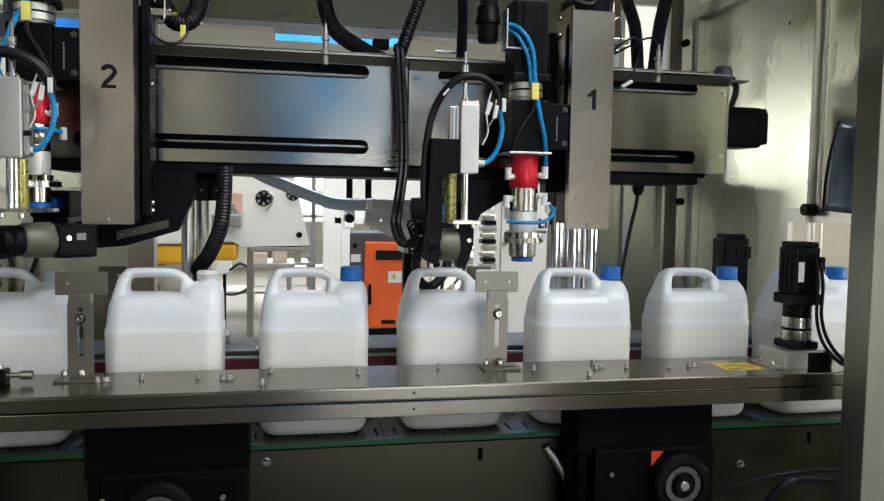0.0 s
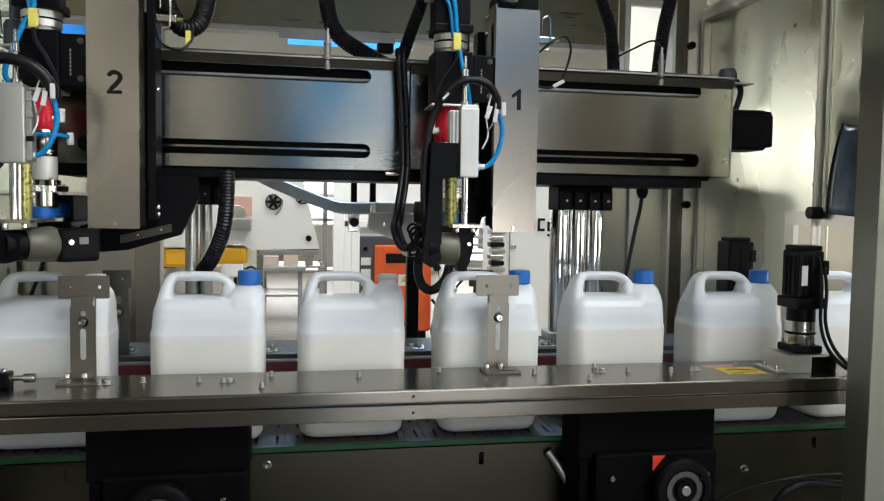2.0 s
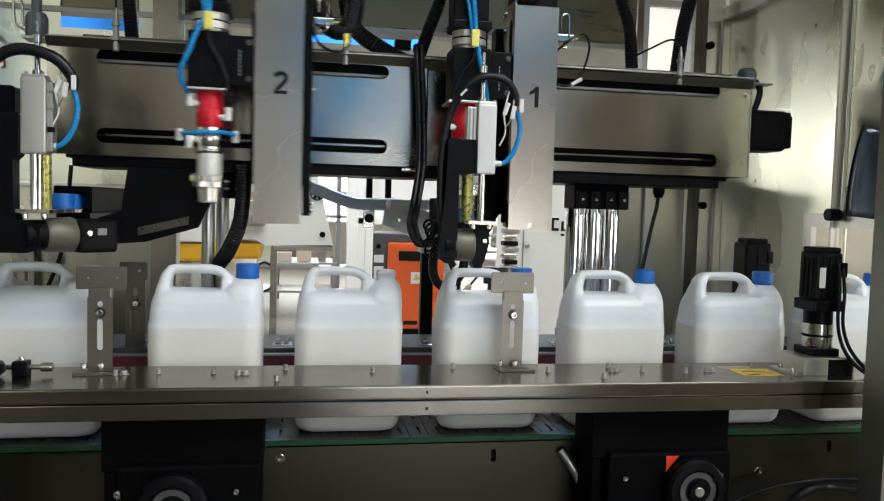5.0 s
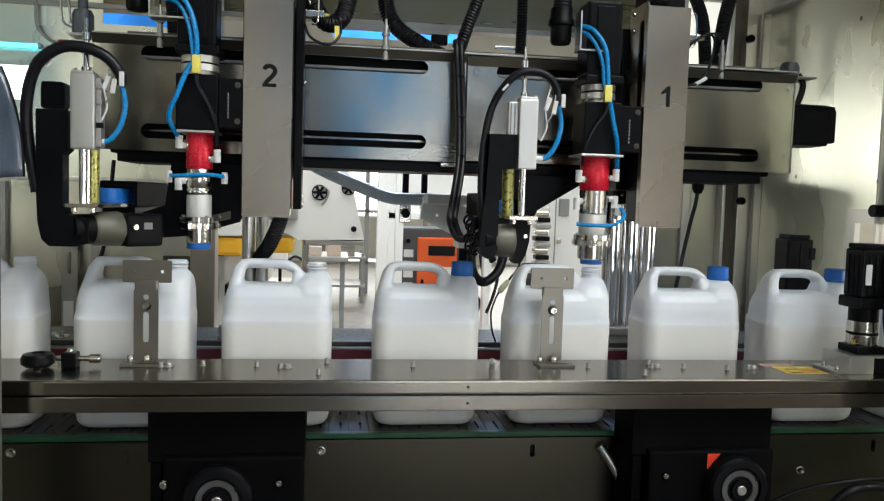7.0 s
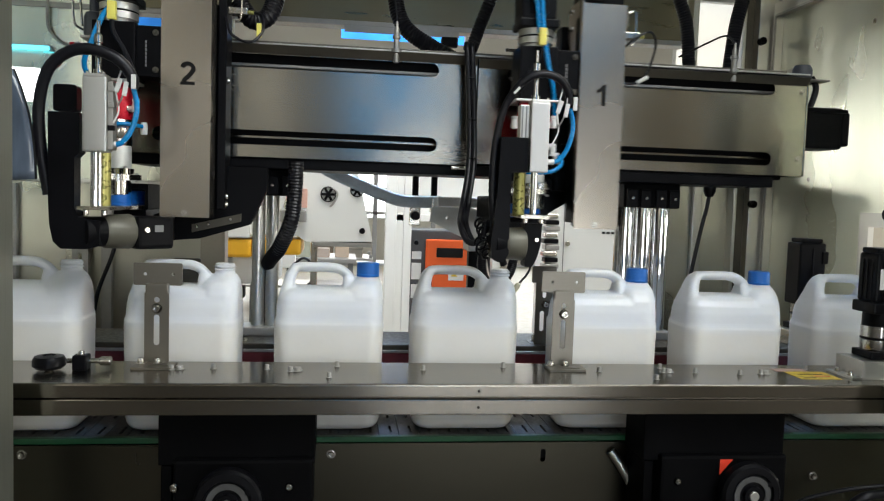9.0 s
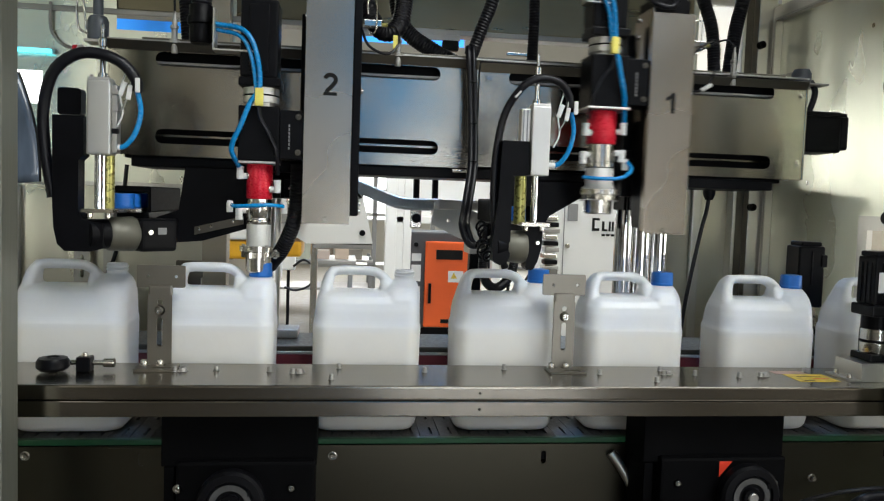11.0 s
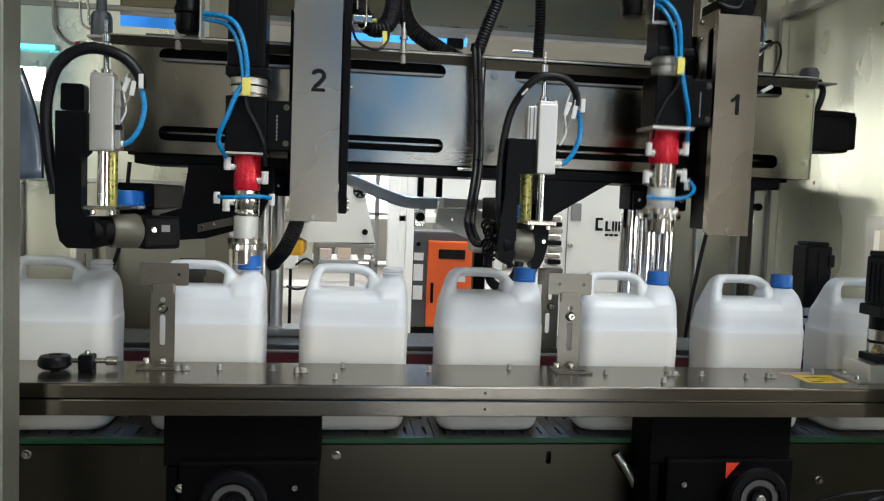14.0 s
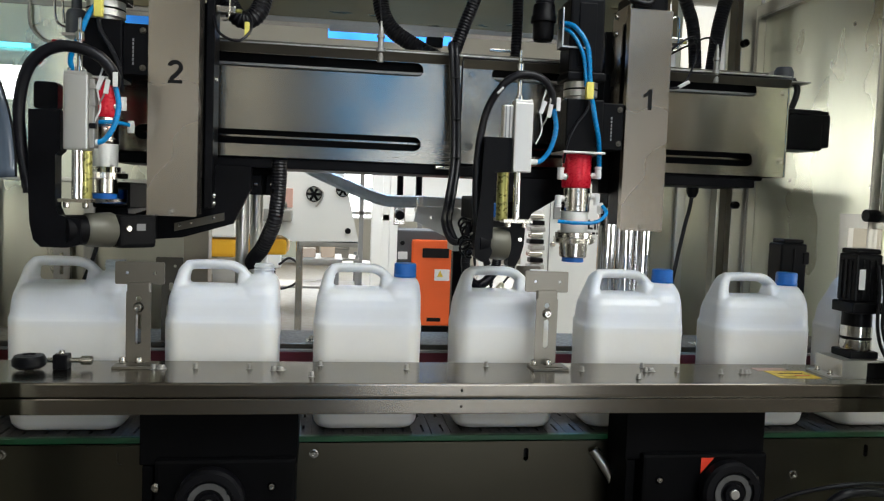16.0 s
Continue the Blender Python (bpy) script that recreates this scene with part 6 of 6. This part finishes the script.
def jug_mesh():
    """A five-litre jug with a ledge, sloping shoulders, a handle and a neck; the pieces are melted into one skin."""
    bm = bmesh.new()

    def loft(rows, seg=10):
        rings = []
        for z, w, d, r, ox in rows:
            ring = []
            for x, y in rect(-w / 2 + ox, w / 2 + ox, -d / 2, d / 2, r, seg):
                ring.append(bm.verts.new((x, y, z)))
            rings.append(ring)
        for a, b in zip(rings, rings[1:]):
            for k in range(len(a)):
                bm.faces.new((a[k], a[(k + 1) % len(a)], b[(k + 1) % len(b)], b[k]))
        bm.faces.new(rings[0][::-1])
        bm.faces.new(rings[-1])

    loft([(0.0000, 0.1680, 0.0960, 0.0260, -0.0057), (0.0030, 0.1850, 0.1100, 0.0280, -0.0057), (0.0120, 0.1980, 0.1210, 0.0300, -0.0057), (0.0300, 0.2040, 0.1250, 0.0300, -0.0057), (0.2000, 0.2080, 0.1280, 0.0300, -0.0057), (0.2090, 0.2075, 0.1275, 0.0300, -0.0057), (0.2110, 0.2035, 0.1235, 0.0300, -0.0057), (0.2350, 0.2020, 0.1170, 0.0300, -0.0052), (0.2500, 0.1995, 0.1080, 0.0300, -0.0047), (0.2610, 0.1950, 0.0940, 0.0290, -0.0037), (0.2675, 0.1860, 0.0770, 0.0270, -0.0022), (0.2705, 0.1670, 0.0500, 0.0200, 0.0008)])
    # square shoulder that carries the neck
    loft([(0.205, 0.070, 0.122, 0.026, 0.0615), (0.236, 0.0730, 0.115, 0.026, 0.0600), (0.256, 0.0730, 0.105, 0.026, 0.0600), (0.269, 0.0720, 0.092, 0.027, 0.0600), (0.279, 0.0670, 0.076, 0.028, 0.0615), (0.286, 0.056, 0.058, 0.026, 0.0645), (0.2905, 0.044, 0.044, 0.0210, 0.067), (0.2920, 0.030, 0.030, 0.0145, 0.067)])
    # broad rear leg of the grip, then its flat bar
    loft([(0.235, 0.030, 0.098, 0.0135, -0.0900), (0.262, 0.026, 0.074, 0.0125, -0.0875), (0.282, 0.0225, 0.052, 0.0110, -0.0845), (0.297, 0.0225, 0.042, 0.0110, -0.0805), (0.308, 0.022, 0.036, 0.0105, -0.0735), (0.3155, 0.015, 0.024, 0.0070, -0.0650)])
    hose([(-0.078, 0, 0.3050), (-0.062, 0, 0.3075), (-0.045, 0, 0.3080), (-0.01, 0, 0.3080), (0.006, 0, 0.3065), (0.019, 0, 0.3010), (0.030, 0, 0.291), (0.040, 0, 0.279)], 0.0165, 20, 8, flat=0.56, bm=bm)
    loft([(0.245, 0.026, 0.080, 0.0115, 0.0320), (0.275, 0.024, 0.056, 0.0110, 0.0300), (0.287, 0.021, 0.042, 0.0100, 0.0295), (0.295, 0.013, 0.030, 0.0060, 0.0265)])
    lathe([(0, 0.28), (0.0185, 0.28), (0.0185, 0.312), (0, 0.312)], (0.067, 0, 0), seg=32, bm=bm)
    me = bpy.data.meshes.new("jug_raw")
    bmesh.ops.recalc_face_normals(bm, faces=bm.faces)
    bm.to_mesh(me)
    bm.free()
    tmp = new("jug_raw", me)
    rm = tmp.modifiers.new("melt", "REMESH")
    rm.mode, rm.voxel_size, rm.use_smooth_shade = "VOXEL", 0.0026, True
    sm = tmp.modifiers.new("soft", "SMOOTH")
    sm.factor, sm.iterations = 0.5, 3
    out = bpy.data.meshes.new_from_object(tmp.evaluated_get(bpy.context.evaluated_depsgraph_get()))
    bpy.data.objects.remove(tmp)
    out.name = "jug"
    out.materials.clear()
    out.materials.append(MILKY)
    for p in out.polygons:
        p.use_smooth = True
    return out


JUG = jug_mesh()
SPEED, PITCH, CAPX = 0.1714, 0.2735, 0.067
NUDGE = {4: 0.005, 6: 0.005, 7: -0.009, 10: -0.007}


def mouth(k, t):
    """Where the mouth of jug k is along the belt at t seconds."""
    return 0.460 - PITCH * k + SPEED * t + NUDGE.get(k, 0.0)


JUGS = {}
for k in range(-3, 17):
    body = new("jug")
    body.empty_display_size = 0.05
    tagged(body, "milky white plastic jug with a moulded handle on the belt", "jug", "jugs on the belt")
    skin = new("body", JUG)
    skin.parent = body
    for i in range(2):
        ring = part("thread", lathe([(0.0186, 0.2980 + 0.006 * i), (0.0202, 0.2990 + 0.006 * i), (0.0202, 0.3010 + 0.006 * i), (0.0186, 0.3020 + 0.006 * i)], (CAPX, 0, 0), seg=28), MILKY, body, smooth=True) if not JUGS and i == 0 or not JUGS else new("thread", THREADS[i])
        if JUGS:
            ring.parent = body
        else:
            if i == 0:
                THREADS = []
            THREADS.append(ring.data)
    JUGS[k] = body


def cap_mesh():
    bm = bmesh.new()
    seg = 72
    prof = [(0.0218, 0.0), (0.0224, 0.001), (0.0224, 0.0045), (0.0216, 0.0055), (0.0220, 0.0075), (0.0217, 0.0245), (0.0204, 0.0270), (0.0160, 0.0278), (0, 0.0278)]
    rings = []
    for j, (r, z) in enumerate(prof):
        if r == 0:
            rings.append([bm.verts.new((0, 0, z))])
            continue
        rings.append([bm.verts.new(((r - (0.0007 if 4 <= j <= 5 and i % 2 else 0)) * math.cos(2 * math.pi * i / seg), (r - (0.0007 if 4 <= j <= 5 and i % 2 else 0)) * math.sin(2 * math.pi * i / seg), z)) for i in range(seg)])
    for a, b in zip(rings, rings[1:]):
        for i in range(seg):
            if len(b) == 1:
                bm.faces.new((a[i], a[(i + 1) % seg], b[0]))
            else:
                bm.faces.new((a[i], a[(i + 1) % seg], b[(i + 1) % seg], b[i]))
    bm.faces.new(rings[0][::-1])
    ob = part("bottle_cap", bm, BLUE, None, "", True)
    me = ob.data
    bpy.data.objects.remove(ob)
    return me


CAP = cap_mesh()
CAPZ = BELT + 0.2920

# ---------------------------------------------------------------- timing of the two heads
# leave: when the head leaves the feeder; follow: when it begins to run along with a jug;
# then the jug's number and how long it runs along
CYCLES2 = [(-3.16, -2.33, 2, 0.9), (0.02, 0.86, 4, 0.88), (3.08, 4.06, 6, 0.88), (6.37, 7.27, 8, 0.86), (9.55, 10.49, 10, 0.88), (12.72, 13.67, 12, 0.99), (15.98, 16.9, 14, 0.9)]
CYCLES1 = [(-0.62, 0.44, 1, 0.77), (2.58, 3.63, 3, 0.80), (5.73, 6.84, 5, 0.80), (8.95, 10.07, 7, 0.82), (12.24, 13.23, 9, 0.80), (15.38, 16.45, 11, 0.80)]
HOME2, WAIT2 = -0.529, -0.3615
HOME1, WAIT1 = 0.231, 0.392


def lerp_rows(rows, t):
    if t <= rows[0][0]:
        return rows[0][1]
    for (a, u), (b, v) in zip(rows, rows[1:]):
        if t <= b:
            return u + (v - u) * (t - a) / max(1e-6, b - a)
    return rows[-1][1]


def axis_x(cycles, home, wait, back):
    rows = [(-9, home)]
    for leave, follow, k, hold in cycles:
        end = follow + hold
        reach = wait + SPEED * hold
        rows += [(leave, home), (leave + 0.04, home + 0.10 * (wait - home)), (leave + 0.13, home + 0.88 * (wait - home)), (leave + 0.19, wait), (follow, wait), (end, reach), (end + 0.19 * back, reach - 0.12 * (reach - home)), (end + 0.52 * back, reach - 0.62 * (reach - home)), (end + 0.78 * back, reach - 0.90 * (reach - home)), (end + back, home)]
    return rows + [(40, home)]


def head_z(cycles, wait, press, ease, late=0.03):
    rows = [(-9, 0.0)]
    for leave, follow, k, hold in cycles:
        rows += [(leave + 0.22, 0.0), (leave + 0.48, wait), (follow + 0.10, wait - 0.004), (follow + 0.26, press + 0.018), (follow + 0.42, press + 0.004), (follow + 0.56, press), (follow + hold - 0.22, press), (follow + hold - 0.16, ease), (follow + hold - 0.11 + late, ease), (follow + hold + late, 0.0)]
    return rows + [(40, 0.0)]


X2 = axis_x(CYCLES2, HOME2, WAIT2, 0.27)
X1 = axis_x(CYCLES1, HOME1, WAIT1, 0.28)
Z2 = head_z(CYCLES2, -0.090, -0.136, -0.119)
Z1 = head_z(CYCLES1, -0.094, -0.137, -0.137, 0.0)
HEADX = -0.128
CAPHOME = 1.3115


def lifter_rows(cycles, xs):
    """Up while the head is at home and takes the cap."""
    rows = [(-9, 0.0)]
    for leave, follow, k, hold in cycles:
        rows += [(leave - 0.45, 0.0), (leave - 0.30, 0.010), (leave + 0.02, 0.010), (leave + 0.2, 0.0)]
    return rows + [(40, 0.0)]


def cap_place(cycles, i, xs, zs, fx, t):
    """The way of cap i of a feeder: queue, feeder, head, jug."""
    leave, follow, k, hold = cycles[i]
    if t >= follow + hold - 0.10:
        return Vector((mouth(k, t), 0, CAPZ))
    if t >= leave - 0.25:
        x = lerp_rows(xs, t) + HEADX
        z = CAPHOME + lerp_rows(zs, t)
        if t > follow + 0.10:
            f = min(1, (t - follow - 0.10) / 0.3)
            x += (mouth(k, t) - x) * f
        return Vector((x, 0, max(z, CAPZ)))
    # waiting: one place forward after each leave
    n = 0.0
    for j in range(len(cycles)):
        if j < i:
            n += 1 - min(1, max(0, (t - cycles[j][0] - 0.35) / 0.35))
    return Vector((fx, 0.046 * n, 1.3027))


CAPS = []


def add_caps(cycles, xs, zs, fx):
    for i in range(len(cycles)):
        ob = tagged(new("bottle_cap", CAP), "blue ribbed screw cap with a tamper ring", "cap", "blue caps")
        CAPS.append((ob, cycles, i, xs, zs, fx))


more2 = CYCLES2 + [(19.2, 20.1, 16, 0.9), (22.4, 23.3, 18, 0.9), (25.6, 26.5, 20, 0.9)]
more1 = CYCLES1 + [(18.6, 19.6, 13, 0.8), (21.8, 22.8, 15, 0.8), (25.0, 26.0, 17, 0.8)]
add_caps(more2, X2, Z2, FX2)
add_caps(more1, X1, Z1, FX1)
FITTED = {}
for k in (-3, -2, -1, 0):
    FITTED[k] = tagged(new("bottle_cap", CAP), "blue ribbed screw cap with a tamper ring", "cap", "blue caps")


def motions():
    steps = sorted({round(0.05 * i, 3) for i in range(321)})
    walk(slat, [(0, pose(0, 0, 0)), (16, pose(SPEED * 16, 0, 0))])
    for k, ob in JUGS.items():
        walk(ob, [(t, pose(mouth(k, t) - CAPX, 0, BELT)) for t in (0, 8, 16)])
    for k, ob in FITTED.items():
        walk(ob, [(t, pose(mouth(k, t), 0, CAPZ)) for t in (0, 8, 16)])
    for ob, rows in ((CARRIAGE2, X2), (CARRIAGE1, X1)):
        walk(ob, [(t, pose(lerp_rows(rows, t), 0, 0)) for t in steps])
    walk(HOSE, [(t, pose(0.45 * (lerp_rows(X1, t) - 0.392), 0, 0)) for t in steps])
    for ob, rows in ((HEAD2, Z2), (HEAD1, Z1)):
        walk(ob, [(t, pose(0, 0, lerp_rows(rows, t))) for t in steps])
    for ob, cycles in ((LIFTER2, CYCLES2), (LIFTER1, CYCLES1)):
        walk(ob, [(t, pose(0, 0, lerp_rows(lifter_rows(cycles, None), t))) for t in steps])
    for ob, cycles, i, xs, zs, fx in CAPS:
        walk(ob, [(t, Matrix.Translation(cap_place(cycles, i, xs, zs, fx, t))) for t in steps])


motions()
